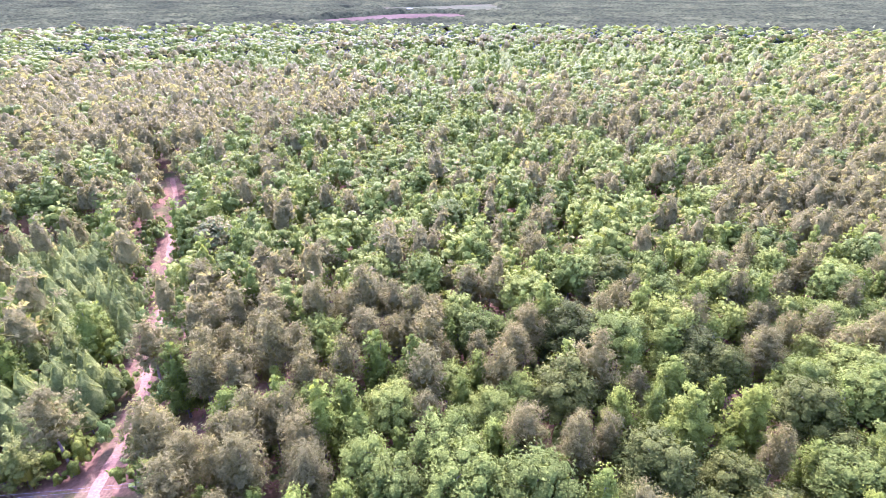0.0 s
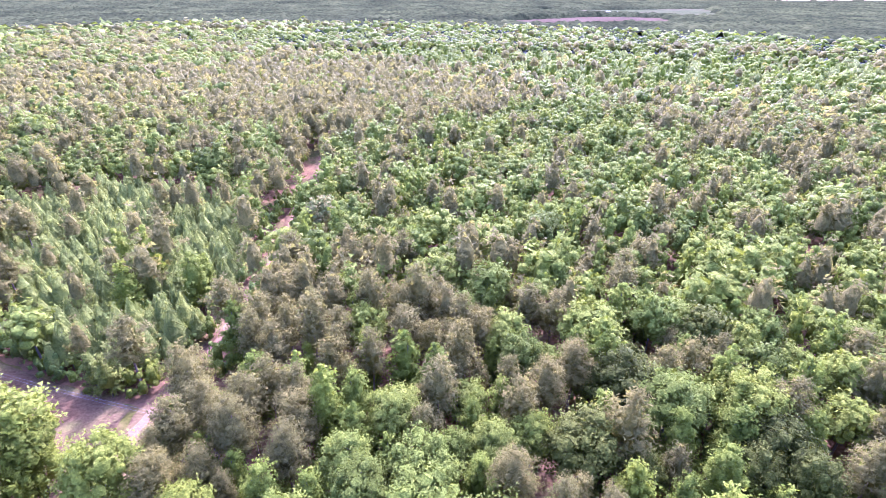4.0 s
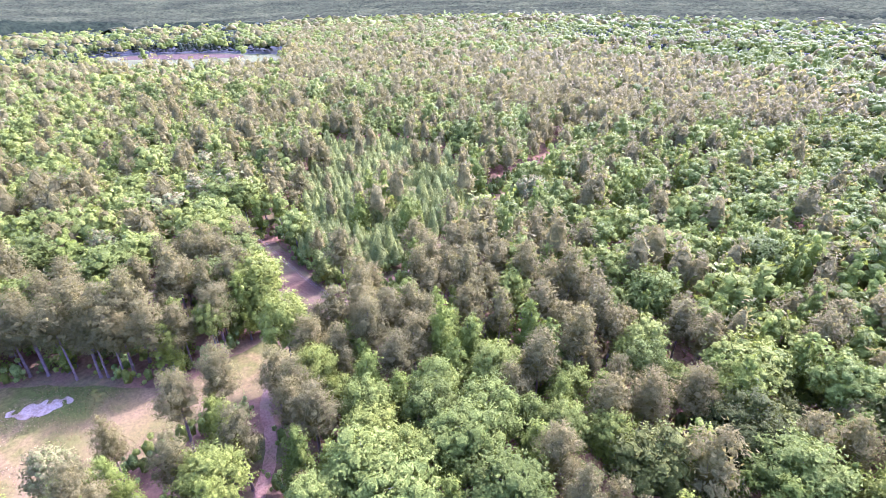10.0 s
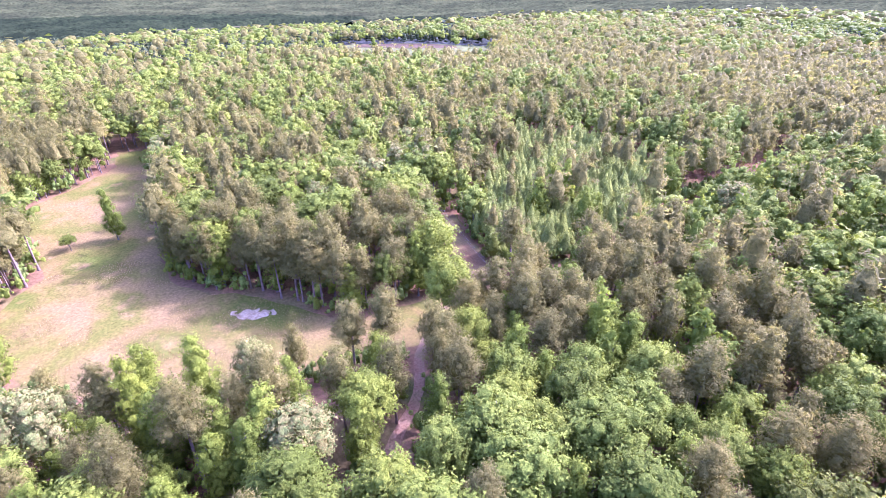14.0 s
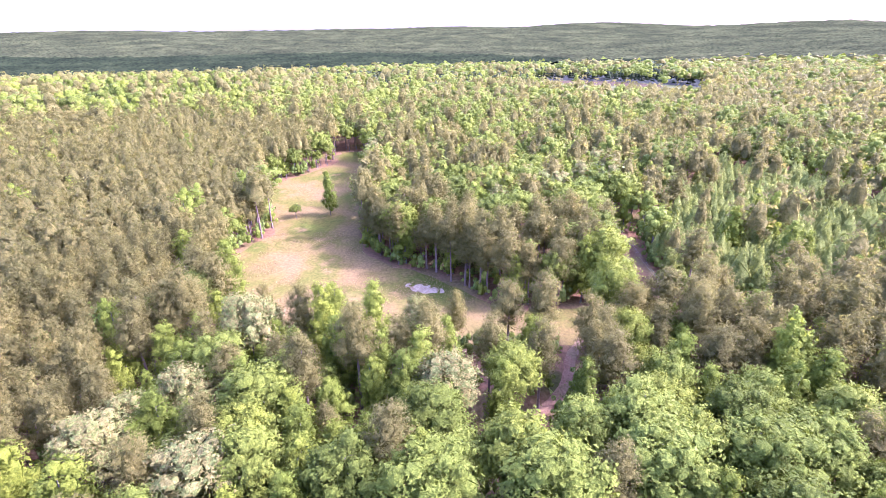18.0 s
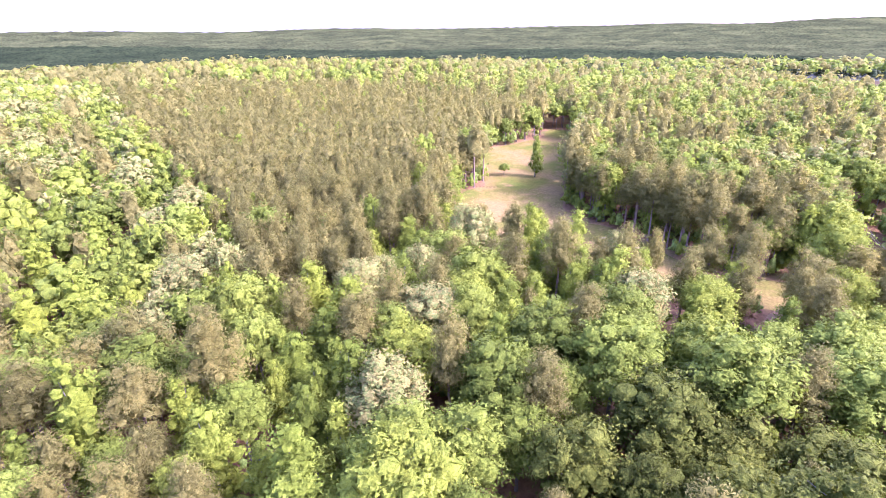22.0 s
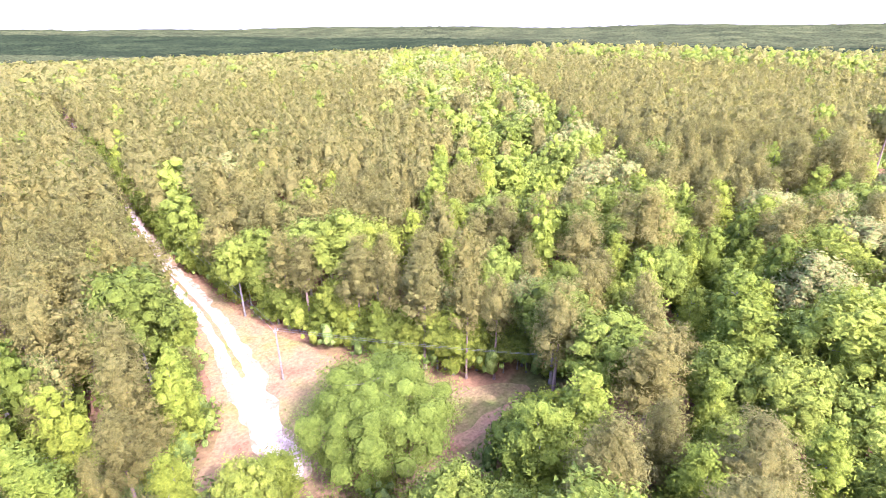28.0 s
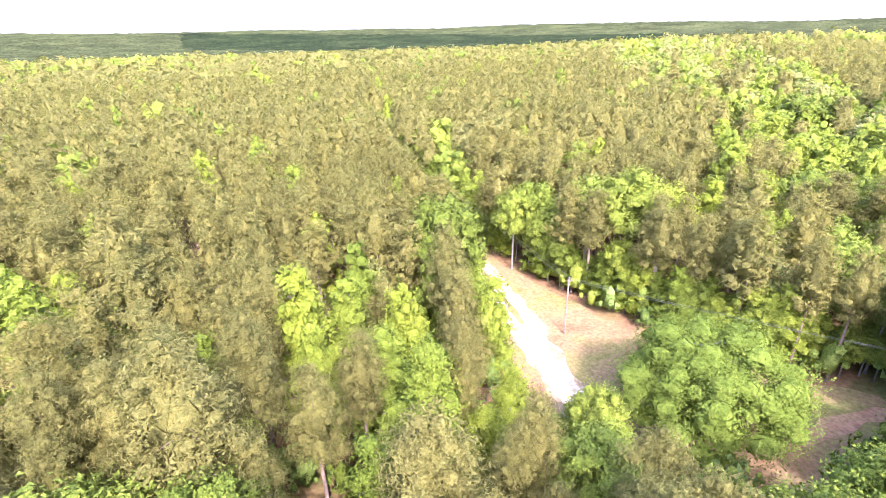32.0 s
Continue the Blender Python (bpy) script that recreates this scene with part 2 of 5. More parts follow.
def mesh_object(name, verts, faces, mat, parent=None):
    me = bpy.data.meshes.new(name)
    me.from_pydata([tuple(v) for v in verts], [], [tuple(f) for f in faces])
    me.materials.append(mat)
    ob = new(name, me)
    ob.parent = parent
    return ob


def ground_sheet():
    rings = [0] + [6 * 1.0 * i for i in range(1, 30)] + list(np.geomspace(185, 4900, 70))
    n = 144
    verts = [(0, 0, ground_z(0, 0))]
    for r in rings[1:]:
        for k in range(n):
            a = 2 * math.pi * k / n
            x, y = r * math.cos(a), r * math.sin(a)
            verts.append((x, y, ground_z(x, y)))
    faces = [(0, 1 + k, 1 + (k + 1) % n) for k in range(n)]
    for i in range(len(rings) - 2):
        b = 1 + i * n
        faces += [(b + k, b + n + k, b + n + (k + 1) % n, b + (k + 1) % n) for k in range(n)]
    ob = mesh_object("ground", verts, faces, FLOOR)
    ob.data.polygons.foreach_set("use_smooth", [True] * len(ob.data.polygons))
    return tagged(ob, "reddish brown forest floor rolling out to low hills", "ground", kind="structure")


ground_sheet()


def inside(poly, x, y):
    """Whether each point lies in the polygon."""
    x, y = np.asarray(x, float), np.asarray(y, float)
    hit = np.zeros(x.shape, bool)
    for (x0, y0), (x1, y1) in zip(poly, poly[1:] + poly[:1]):
        if y0 != y1:
            hit ^= ((y0 > y) != (y1 > y)) & (x < (x1 - x0) * (y - y0) / (y1 - y0) + x0)
    return hit


def along(line, x, y):
    """The distance of each point from a line of points."""
    x, y = np.asarray(x, float), np.asarray(y, float)
    best = np.full(x.shape, 1e9)
    for (x0, y0), (x1, y1) in zip(line, line[1:]):
        dx, dy = x1 - x0, y1 - y0
        s = np.clip(((x - x0) * dx + (y - y0) * dy) / (dx * dx + dy * dy), 0, 1)
        best = np.minimum(best, np.hypot(x - x0 - s * dx, y - y0 - s * dy))
    return best


def wobble(x, y, size, seed):
    return np.array([noise.noise((a / size, b / size, seed)) for a, b in zip(np.ravel(x), np.ravel(y))]).reshape(np.shape(x))


def rounded(line, times=2):
    """Corner cutting, to bend a line of points softly."""
    for _ in range(times):
        out = [line[0]]
        for (x0, y0), (x1, y1) in zip(line, line[1:]):
            out += [(0.75 * x0 + 0.25 * x1, 0.75 * y0 + 0.25 * y1), (0.25 * x0 + 0.75 * x1, 0.25 * y0 + 0.75 * y1)]
        line = out + [line[-1]]
    return line


def patch(name, keep, box, step, lift, mat, label, category):
    """A sheet of ground cover over the cells that keep() chooses, draped on the land."""
    x0, y0, x1, y1 = box
    xs, ys = np.arange(x0, x1, step), np.arange(y0, y1, step)
    gx, gy = np.meshgrid(xs, ys)
    ok = keep(gx + step / 2, gy + step / 2)
    index, verts, faces = {}, [], []
    for j, i in zip(*np.nonzero(ok)):
        face = []
        for a, b in ((i, j), (i + 1, j), (i + 1, j + 1), (i, j + 1)):
            if (a, b) not in index:
                index[a, b] = len(verts)
                x, y = x0 + a * step, y0 + b * step
                x, y = x + 0.35 * step * noise.noise((a * 0.7, b * 0.7, 3.1)), y + 0.35 * step * noise.noise((a * 0.7, b * 0.7, 9.4))
                verts.append((x, y, ground_z(x, y) + lift))
            face.append(index[a, b])
        faces.append(face)
    sides = collections.Counter(frozenset(e) for f in faces for e in zip(f, f[1:] + f[:1]))
    rim = collections.defaultdict(list)
    for edge, uses in sides.items():
        if uses == 1:
            a, b = edge
            rim[a].append(b), rim[b].append(a)
    for _ in range(5):
        moved = {a: tuple((2 * verts[a][c] + sum(verts[b][c] for b in near)) / (2 + len(near)) for c in (0, 1)) for a, near in rim.items()}
        for a, (x, y) in moved.items():
            verts[a] = (x, y, ground_z(x, y) + lift)
    ob = mesh_object(name, verts, faces, mat)
    return tagged(ob, label, category, kind="structure")


CLEARING = [(-218, 30), (-215, 44), (-180, 44), (-152, 41), (-108, 39), (-96, 39), (-86, 45), (-78, 56), (-68, 63), (-58, 70), (-57, 84),
            (-57, 94), (-66, 100), (-84, 106), (-96, 112), (-94, 119), (-80, 115), (-56, 109), (-47, 106), (-45, 92), (-43, 80), (-46, 66),
            (-46, 55), (-52, 38), (-62, 20), (-76, 8), (-98, 4), (-112, 13), (-128, 10), (-164, 4), (-178, 17), (-196, 29)]
NORTH_ROAD = rounded([(-52, 92), (-54, 106), (-50, 123), (-53, 146), (-53, 167), (-57, 190), (-62, 236), (-68, 262)])
TRACK = rounded([(-46, 84), (-42, 79), (-32, 74), (-26, 67), (-18, 58), (0, 36), (18, 14), (33, -3), (46, -3), (57, -8)])
SAND_ROAD = rounded([(61.6, -13.5), (61.2, -16), (60.3, -23.5), (58.8, -31), (57.4, -41), (56.3, -52), (56.2, -62), (56.4, -74), (56.3, -84), (54.5, -105),
                     (52.8, -128), (51, -160), (51, -182), (50.4, -205), (46, -240)])
YARD = [(53, -64), (52.6, -53), (50.5, -41), (47.7, -30.5), (44, -22), (39, -11), (32, -4), (38, 1), (47, 1), (56, 1), (61, -4), (64, -8), (69, -15),
        (74, -14.5), (79, -11.5), (80, -13.5), (75, -17.5), (70, -20.5), (66.5, -22.5), (64.5, -26), (61.3, -39), (58.7, -55), (57, -64)]


def open_ground(x, y, margin=0.0):
    """Where no tree stands."""
    e = margin + 1.2 * wobble(x, y, 6.0, 2.0)
    near = inside(CLEARING, x, y) | inside(YARD, x, y)
    near |= along(NORTH_ROAD, x, y) < 1.9 + e
    near |= along(TRACK[:46], x, y) < 1.3 + 0.5 * e
    near |= along(SAND_ROAD, x, y) < 2.4 + e
    if margin > 0:
        near |= (along(CLEARING + CLEARING[:1], x, y) < e) | (along(YARD + YARD[:1], x, y) < e)
    return near


def by_line(line, width, amp, seed):
    return lambda x, y: along(line, x, y) < width + amp * wobble(x, y, 3.0, seed)


patch("grass_clearing", lambda x, y: inside(CLEARING, x + 1.5 * wobble(x, y, 5, 1), y + 1.5 * wobble(x, y, 5, 7)), (-224, 0, -38, 124), 0.7, 0.05, TURF,
      "sandy grass clearing with tan and green patches", "clearing")
patch("grass_verge", by_line(NORTH_ROAD, 2.4, 1.2, 4), (-76, 90, -42, 268), 0.8, 0.09, VERGE, "reddish verge of needle litter beside the track", "verge")
patch("bare_soil", lambda x, y: inside(CLEARING, x, y) & (x < -57 + 2 * wobble(x, y, 4, 3)) & (y > 93 + 3 * wobble(x, y, 5, 4)), (-100, 88, -50, 122), 0.6, 0.09, VERGE,
      "reddish bare soil with needle litter at the clearing's end", "soil")
patch("dirt_road", by_line(NORTH_ROAD, 0.95, 0.5, 5), (-76, 90, -42, 268), 0.5, 0.13, CLAY, "pinkish clay track running through the woods", "road")
patch("dirt_track", by_line(TRACK, 0.95, 0.5, 6), (-50, -14, 62, 90), 0.5, 0.10, CLAY, "reddish dirt track under the trees", "track")
patch("roadside_clearing", lambda x, y: inside(YARD, x + wobble(x, y, 4, 1), y + wobble(x, y, 4, 7)) | (along(SAND_ROAD, x, y) < 2.6 + wobble(x, y, 4, 8)),
      (28, -246, 82, 4), 0.55, 0.06, ROADSIDE, "pinkish bare roadside with dry needles and grass", "clearing")
patch("sandy_shoulder", by_line(SAND_ROAD, 2.3, 1.3, 12), (40, -246, 70, -8), 0.45, 0.09, SHOULDER, "pale sandy shoulder beside the road", "road shoulder")
patch("sandy_road", by_line(SAND_ROAD, 1.55, 0.6, 9), (40, -246, 70, -8), 0.4, 0.12, SAND, "bleached white sand road with wheel ruts", "road")
patch("road_crown", lambda x, y: (along(SAND_ROAD, x, y) < 0.26 + 0.5 * wobble(x, y, 2.6, 5.5)) & (y < -33), (40, -246, 70, -33), 0.3, 0.15, ROADSIDE,
      "worn tan strip between the wheel ruts", "road strip")

# ---- trees ----
rng = np.random.default_rng(7)


def cards(centres, normals, outward, long, wide, r):
    """One three-cornered spray of leaves at each centre, and the way its surface faces."""
    k = len(centres)
    normals = normals / (np.linalg.norm(normals, axis=1, keepdims=True) + 1e-9)
    outward = outward / (np.linalg.norm(outward, axis=1, keepdims=True) + 1e-9)
    normals *= np.where((normals * outward).sum(1, keepdims=True) < 0, -1, 1)
    side = np.cross(normals, r.normal(size=(k, 3)))
    side /= np.linalg.norm(side, axis=1, keepdims=True) + 1e-9
    up = np.cross(normals, side)
    a, b = (long * r.uniform(0.65, 1.35, (k, 1))), (wide * r.uniform(0.65, 1.35, (k, 1)))
    lean = b * r.uniform(-0.5, 0.5, (k, 1))
    corners = np.stack([centres + up * a, centres - up * a * 0.7 - side * (b - lean), centres - up * a * 0.7 + side * (b + lean)], 1)
    face = 0.85 * outward + 0.15 * normals
    face = face / np.linalg.norm(face, axis=1, keepdims=True)
    return corners, np.repeat(face[:, None], 3, 1)


def sphere_dirs(k, r, up=0.0):
    v = r.normal(size=(k, 3))
    v[:, 2] += up
    return v / np.linalg.norm(v, axis=1, keepdims=True)


# height, crown radius, crown depth, number of lobes of each kind
SHAPE = {"oak": (15.5, 4.2, 11.0, 44), "gum": (15.0, 2.9, 13.2, 34), "pine": (16.6, 2.8, 8.6, 38), "young": (9.5, 2.5, 9.1, 22),
         "flower": (16.0, 4.0, 11.5, 38), "red": (13.0, 2.4, 7.0, 18), "shrub": (3.2, 1.8, 3.1, 10), "laurel": (15.0, 4.3, 11.5, 44), "bower": (11.8, 9.2, 12.4, 110), "cedar": (13.0, 2.6, 11.0, 16)}



def clumps(kind, r, few=0):
    """Where the clumps of leaves of one crown sit, and their size."""
    tall, rad, deep, n = SHAPE[kind]
    more = 1.0
    if few:
        n, more = few, 0.85 * math.sqrt(n / few)
    mid = tall - deep / 2
    i = np.arange(n)
    a = i * 2.39996 + r.uniform(-0.35, 0.35, n)
    if kind in ("pine", "red", "young", "cedar", "gum"):
        f = np.clip((i + r.uniform(0.1, 0.9, n)) / n, 0, 1)
        low, taper, reach_out, swell = {"pine": (0.55, 1.7, 0.80, 0.37), "red": (0.6, 1.5, 0.76, 0.36), "young": (1.0, 1.0, 0.70, 0.40),
                                        "cedar": (1.0, 1.1, 0.70, 0.40), "gum": (0.60, 1.35, 0.78, 0.37)}[kind]
        w = rad * reach_out * (low + (1 - low) * np.minimum(1, f / 0.3)) * np.clip(1 - f ** taper, 0, 1) ** (0.9 if low == 1.0 else 0.55) * r.uniform(0.55, 1.12, n)
        centre = np.stack([w * np.cos(a), w * np.sin(a), tall - deep * 0.97 + deep * 0.93 * f + 0.25 * r.normal(size=n)], 1)
        size = rad * swell * r.uniform(0.75, 1.2, n) * (1.12 - (0.62 if low == 1.0 else 0.42) * f) * more
        flat = {"pine": 1.2 if few else 0.85, "red": 0.8, "gum": 1.2}.get(kind, 0.85)
        return centre, np.stack([size, size, size * flat], 1)
    c = 1 - (i + r.uniform(0.1, 0.9, n)) / n * (1.72 if kind in ("bower", "shrub") else 1.5)
    ring = np.sqrt(np.clip(1 - c * c, 0, 1))
    d = np.stack([ring * np.cos(a), ring * np.sin(a), c], 1)
    centre = d * np.array([rad, rad, deep / 2]) * r.uniform(0.58, 0.86, (n, 1)) + (0, 0, mid)
    size = rad * (0.62 if kind == "bower" else 1.0) * r.uniform(0.21, 0.36, n) * more
    return centre, np.stack([size, size, size * 0.82], 1)


def crown_sprays(kind, count, size, seed, cores=None, few=0):
    """One crown about the foot of its trunk: clumps of leaves, in each many twigs, on each twig many leaves."""
    r = np.random.default_rng(seed)
    tall, rad, deep, _ = SHAPE[kind]
    centre, lr = clumps(kind, r, few)
    n = len(centre)
    needles, slim = kind in ("pine", "red"), kind in ("pine", "young")
    twigs = max(n, count // 9)
    pick = r.choice(n, 3 * twigs, p=lr[:, 0] ** 2 / (lr[:, 0] ** 2).sum())
    d = sphere_dirs(3 * twigs, r, 0.42)
    at = centre[pick] + d * lr[pick] * r.uniform(0.62, 1.16, (3 * twigs, 1))
    sunk = np.full(3 * twigs, 9.0)
    for q in range(n):
        e = np.linalg.norm((at - centre[q]) / lr[q], axis=1)
        sunk = np.minimum(sunk, np.where(pick == q, 9.0, e))
    keep = np.nonzero(sunk > (0.42 if kind == "pine" and not few else 0.66))[0][:twigs]
    at, d, pick = at[keep], d[keep], pick[keep]
    own = r.integers(0, len(at), count)
    spread = 1.7 * size + 0.07 * rad
    off = r.normal(size=(count, 3)) * spread * 0.55
    c = at[own] + off
    heart = np.array([0, 0, tall - deep * 0.75])
    crown_out = (c - heart) / (np.linalg.norm(c - heart, axis=1, keepdims=True) + 1e-6)
    lift = (0.75 if slim else 0.5) if few else 0.8 if kind == "pine" else 0.55
    out = (0.6 if few else 1.0) * d[own] + 0.55 * crown_out + (0, 0, lift) + 0.25 * off / spread
    nrm = d[own] + 0.7 * r.normal(size=(count, 3)) + (0, 0, 0.35)
    tri, way = cards(c, nrm, out, size * (1.35 if needles else 1.0), size * ((0.62 if few else 0.36) if needles else 0.80), r)
    if cores:
        rows, cols = cores
        t = np.linspace(0, 2.15, rows + 1)[:, None] + np.zeros(cols)
        p = np.arange(cols) * 2 * math.pi / cols + (np.arange(rows + 1)[:, None] % 2) * math.pi / cols
        ball = np.stack([np.sin(t) * np.cos(p), np.sin(t) * np.sin(p), np.cos(t)], 2)
        corners = []
        for i in range(rows):
            for j in range(cols):
                k = (j + 1) % cols
                corners.append([ball[i, j], ball[i + 1, j], ball[i + 1, k]])
                if i:
                    corners.append([ball[i, j], ball[i + 1, k], ball[i, k]])
        ball = np.array(corners)
        big = ball[None] * lr[:, None, None, :] * (0.64 if few else 0.42 if needles else 0.62) * r.uniform(0.9, 1.1, (n, len(ball), 1, 1)) + centre[:, None, None, :]
        outward = ball[None] + 0.55 * (centre - heart)[:, None, None, :] / np.linalg.norm(centre - heart, axis=1)[:, None, None, None] + np.array((0, 0, lift))
        outward = outward / np.linalg.norm(outward, axis=3, keepdims=True)
        girth = 0.60 if few and slim else 0.42
        body = ball * np.array([girth * rad, girth * rad, (0.47 if few and slim else 0.40) * deep]) * r.uniform(0.94, 1.06, (len(ball), 1, 1))
        if slim:
            body[..., :2] *= np.clip(1.0 - (0.7 if kind == "young" else 0.28) * ball[..., 2:], 0.05, 1.5)
        body = body + np.array([0, 0, tall - deep * 0.54])
        tri = np.concatenate([tri, body] if few and slim else [tri, big.reshape(-1, 3, 3), body])
        soft = ball * 0.75 + np.array((0, 0, lift))
        soft = soft / np.linalg.norm(soft, axis=2, keepdims=True)
        way = np.concatenate([way, soft] if few and slim else [way, outward.reshape(-1, 3, 3), ball])
    return tri, way


def crown_hull(kind, rows, cols, seed, shrink=1.0):
    """The lumpy leaf surface of one crown, in lobes that swell from it."""
    r = np.random.default_rng(seed + 900)
    tall, rad, deep, lobes = SHAPE[kind]
    mid = tall - deep / 2
    lobes = {"pine": 16, "young": 14, "red": 14, "cedar": 14, "shrub": 9}.get(kind, 22)
    lc = sphere_dirs(lobes, r, 0.45) * r.uniform(0.52, 0.80, (lobes, 1))
    lr = r.uniform(0.24, 0.42, lobes)
    lc[0], lr[0] = (0, 0, 0), 0.60
    th = np.linspace(0.0, math.pi * (0.86 if rows > 6 else 0.74 if rows > 4 else 0.66), rows + 1)
    ph = np.arange(cols) * 2 * math.pi / cols
    t, p = np.meshgrid(th, ph, indexing="ij")
    p = p + (np.arange(rows + 1)[:, None] % 2) * math.pi / cols + r.uniform(-0.22, 0.22, t.shape) * 2 * math.pi / cols
    t = np.clip(t + r.uniform(-0.22, 0.22, t.shape) * math.pi / rows, 0, 3.1)
    t[0] = 0
    d = np.stack([np.sin(t) * np.cos(p), np.sin(t) * np.sin(p), np.cos(t)], 2)
    b = d @ lc.T
    k = b * b - (lc * lc).sum(1) + lr * lr
    ray = np.where(k > 0, b + np.sqrt(np.maximum(k, 0)), 0)
    best = ray.argmax(2)
    far = ray.max(2, keepdims=True) * r.uniform(0.93, 1.07, (*t.shape, 1))
    q = d * far
    way = q - lc[best] + 0.5 * d
    if kind in ("pine", "red", "cedar"):
        q[..., :2] *= 1.0 - 0.14 * q[..., 2:]
    elif kind == "gum":
        q[..., :2] *= 1.06 - 0.28 * q[..., 2:]
    elif kind == "young":
        q[..., :2] *= np.clip(1.02 - 0.72 * q[..., 2:], 0.12, 1.6) * 0.8
        way[..., 2] += 0.25
    q = q * np.array([rad, rad, deep / 2]) * shrink + (0, 0, mid)
    way = way / np.array([rad, rad, deep / 2]) * rad
    way = way / np.linalg.norm(way, axis=2, keepdims=True)
    i, j = np.meshgrid(np.arange(rows), np.arange(cols), indexing="ij")
    i, j, jn = i.ravel(), j.ravel(), (j.ravel() + 1) % cols
    odd = i % 2 == 1
    a, bq, c, e = (i, j), (i + 1, j), (i + 1, jn), (i, jn)
    def pick(z, one):
        return np.stack([z[m] for m in one], 1)
    def both(z):
        s1 = np.where(odd[:, None, None], pick(z, (a, bq, c)), pick(z, (a, bq, e)))
        s2 = np.where(odd[:, None, None], pick(z, (a, c, e)), pick(z, (bq, c, e)))
        return np.concatenate([s1[~((i == 0) & odd)], s2[i > 0] if odd[0] else s2])
    return both(q), both(way)


def dressed(deck, count, size, seed):
    """A leaf surface with sprays standing out all over it."""
    r = np.random.default_rng(seed + 300)
    tri, way = deck
    area = np.linalg.norm(np.cross(tri[:, 1] - tri[:, 0], tri[:, 2] - tri[:, 0]), axis=1) * (0.35 + np.clip(way[:, :, 2].mean(1), 0, 1))
    pick = r.choice(len(tri), count, p=area / area.sum())
    w = r.dirichlet((1, 1, 1), count)[:, :, None]
    at, out = (tri[pick] * w).sum(1), (way[pick] * w).sum(1)
    at = at + out * size * r.uniform(-0.2, 0.9, (count, 1))
    more = cards(at, out + 0.45 * r.normal(size=(count, 3)), out + 0.15 * r.normal(size=(count, 3)), size, size * 0.8, r)
    return np.concatenate([tri, more[0]]), np.concatenate([way, more[1]])


def tube(path, radii, sides=6):
    """A tapered limb along a path: corners and faces."""
    verts, faces = [], []
    for (x, y, z), r in zip(path, radii):
        verts += [(x + r * math.cos(2 * math.pi * k / sides), y + r * math.sin(2 * math.pi * k / sides), z) for k in range(sides)]
    for i in range(len(path) - 1):
        faces += [(i * sides + k, i * sides + (k + 1) % sides, (i + 1) * sides + (k + 1) % sides, (i + 1) * sides + k) for k in range(sides)]
    return verts, faces


def trunk_mesh(kind, seed, limbs=6, sides=6):
    r = np.random.default_rng(seed + 50)
    tall, rad, deep, _ = SHAPE[kind]
    girth = 0.011 * tall + 0.02
    bend = r.normal(size=2) * 0.02 * tall
    line = [(bend[0] * f * f, bend[1] * f * f, tall * 0.90 * f - 0.25) for f in (0, 0.08, 0.35, 0.65, 1)]
    verts, faces = tube(line, [girth * 1.5, girth, girth * 0.85, girth * 0.55, girth * 0.12], sides)
    for k in range(limbs):
        f, a = r.uniform(0.5, 0.85), k * 2.4 + r.uniform(-0.4, 0.4)
        z0, out = tall * f, rad * r.uniform(0.4, 0.62) * min(1.0, (1.2 - f) * 1.7)
        up = out * r.uniform(0.1, 0.4)
        path = [(bend[0] * f * f, bend[1] * f * f, z0), (out * 0.5 * math.cos(a), out * 0.5 * math.sin(a), z0 + up * 0.4),
                (out * math.cos(a), out * math.sin(a), min(z0 + up, tall - 1.2))]
        v, q = tube(path, [girth * 0.4, girth * 0.26, girth * 0.07], 4)
        faces += [tuple(i + len(verts) for i in one) for one in q]
        verts += v
    return np.array(verts), faces


def quick_mesh(name, sprays, mat, extra=None, extra_mat=None):
    """A mesh of three-cornered sprays, and of four-cornered limb faces where given."""
    corners, facing, *tint = sprays
    k = len(corners) * 3
    verts, ways = corners.reshape(-1, 3), facing.reshape(-1, 3)
    loops, starts = np.arange(k), np.arange(0, k, 3)
    if extra is not None:
        ev, ef = np.asarray(extra[0], float), np.asarray(extra[1])
        verts = np.concatenate([verts, ev])
        loops = np.concatenate([loops, ef.ravel() + k])
        starts = np.concatenate([starts, k + np.arange(0, ef.size, 4)])
    me = bpy.data.meshes.new(name)
    me.vertices.add(len(verts))
    me.vertices.foreach_set("co", np.ascontiguousarray(verts, np.float32).ravel())
    me.loops.add(len(loops))
    me.loops.foreach_set("vertex_index", loops.astype(np.int32))
    me.polygons.add(len(starts))
    me.polygons.foreach_set("loop_start", starts.astype(np.int32))
    me.materials.append(mat)
    if extra is not None:
        me.materials.append(extra_mat)
        me.polygons.foreach_set("material_index", (starts >= k).astype(np.int32))
    me.update(calc_edges=True)
    if k and tint:
        shade = me.attributes.new("tint", "FLOAT", "POINT")
        shade.data.foreach_set("value", np.concatenate([np.repeat(tint[0], 3), np.zeros(len(verts) - k)]).astype(np.float32))
    if k:
        limb = np.array([v.vector[:] for v in me.vertex_normals[k:]]).reshape(-1, 3) if extra is not None else np.zeros((0, 3))
        soft = me.attributes.new("custom_normal", "FLOAT_VECTOR", "POINT")
        soft.data.foreach_set("vector", np.concatenate([ways, limb]).astype(np.float32).ravel())
    return me


NO_LEAVES = (np.zeros((0, 3, 3)), np.zeros((0, 3, 3)))
# level of detail: leaves in a crown, their size
LEVEL = {0: (4000, 0.165), 1: (1300, 0.27), 2: (165, 0.46), 3: (14, 0.9), 4: (2, 1.8), 5: (9000, 0.115)}
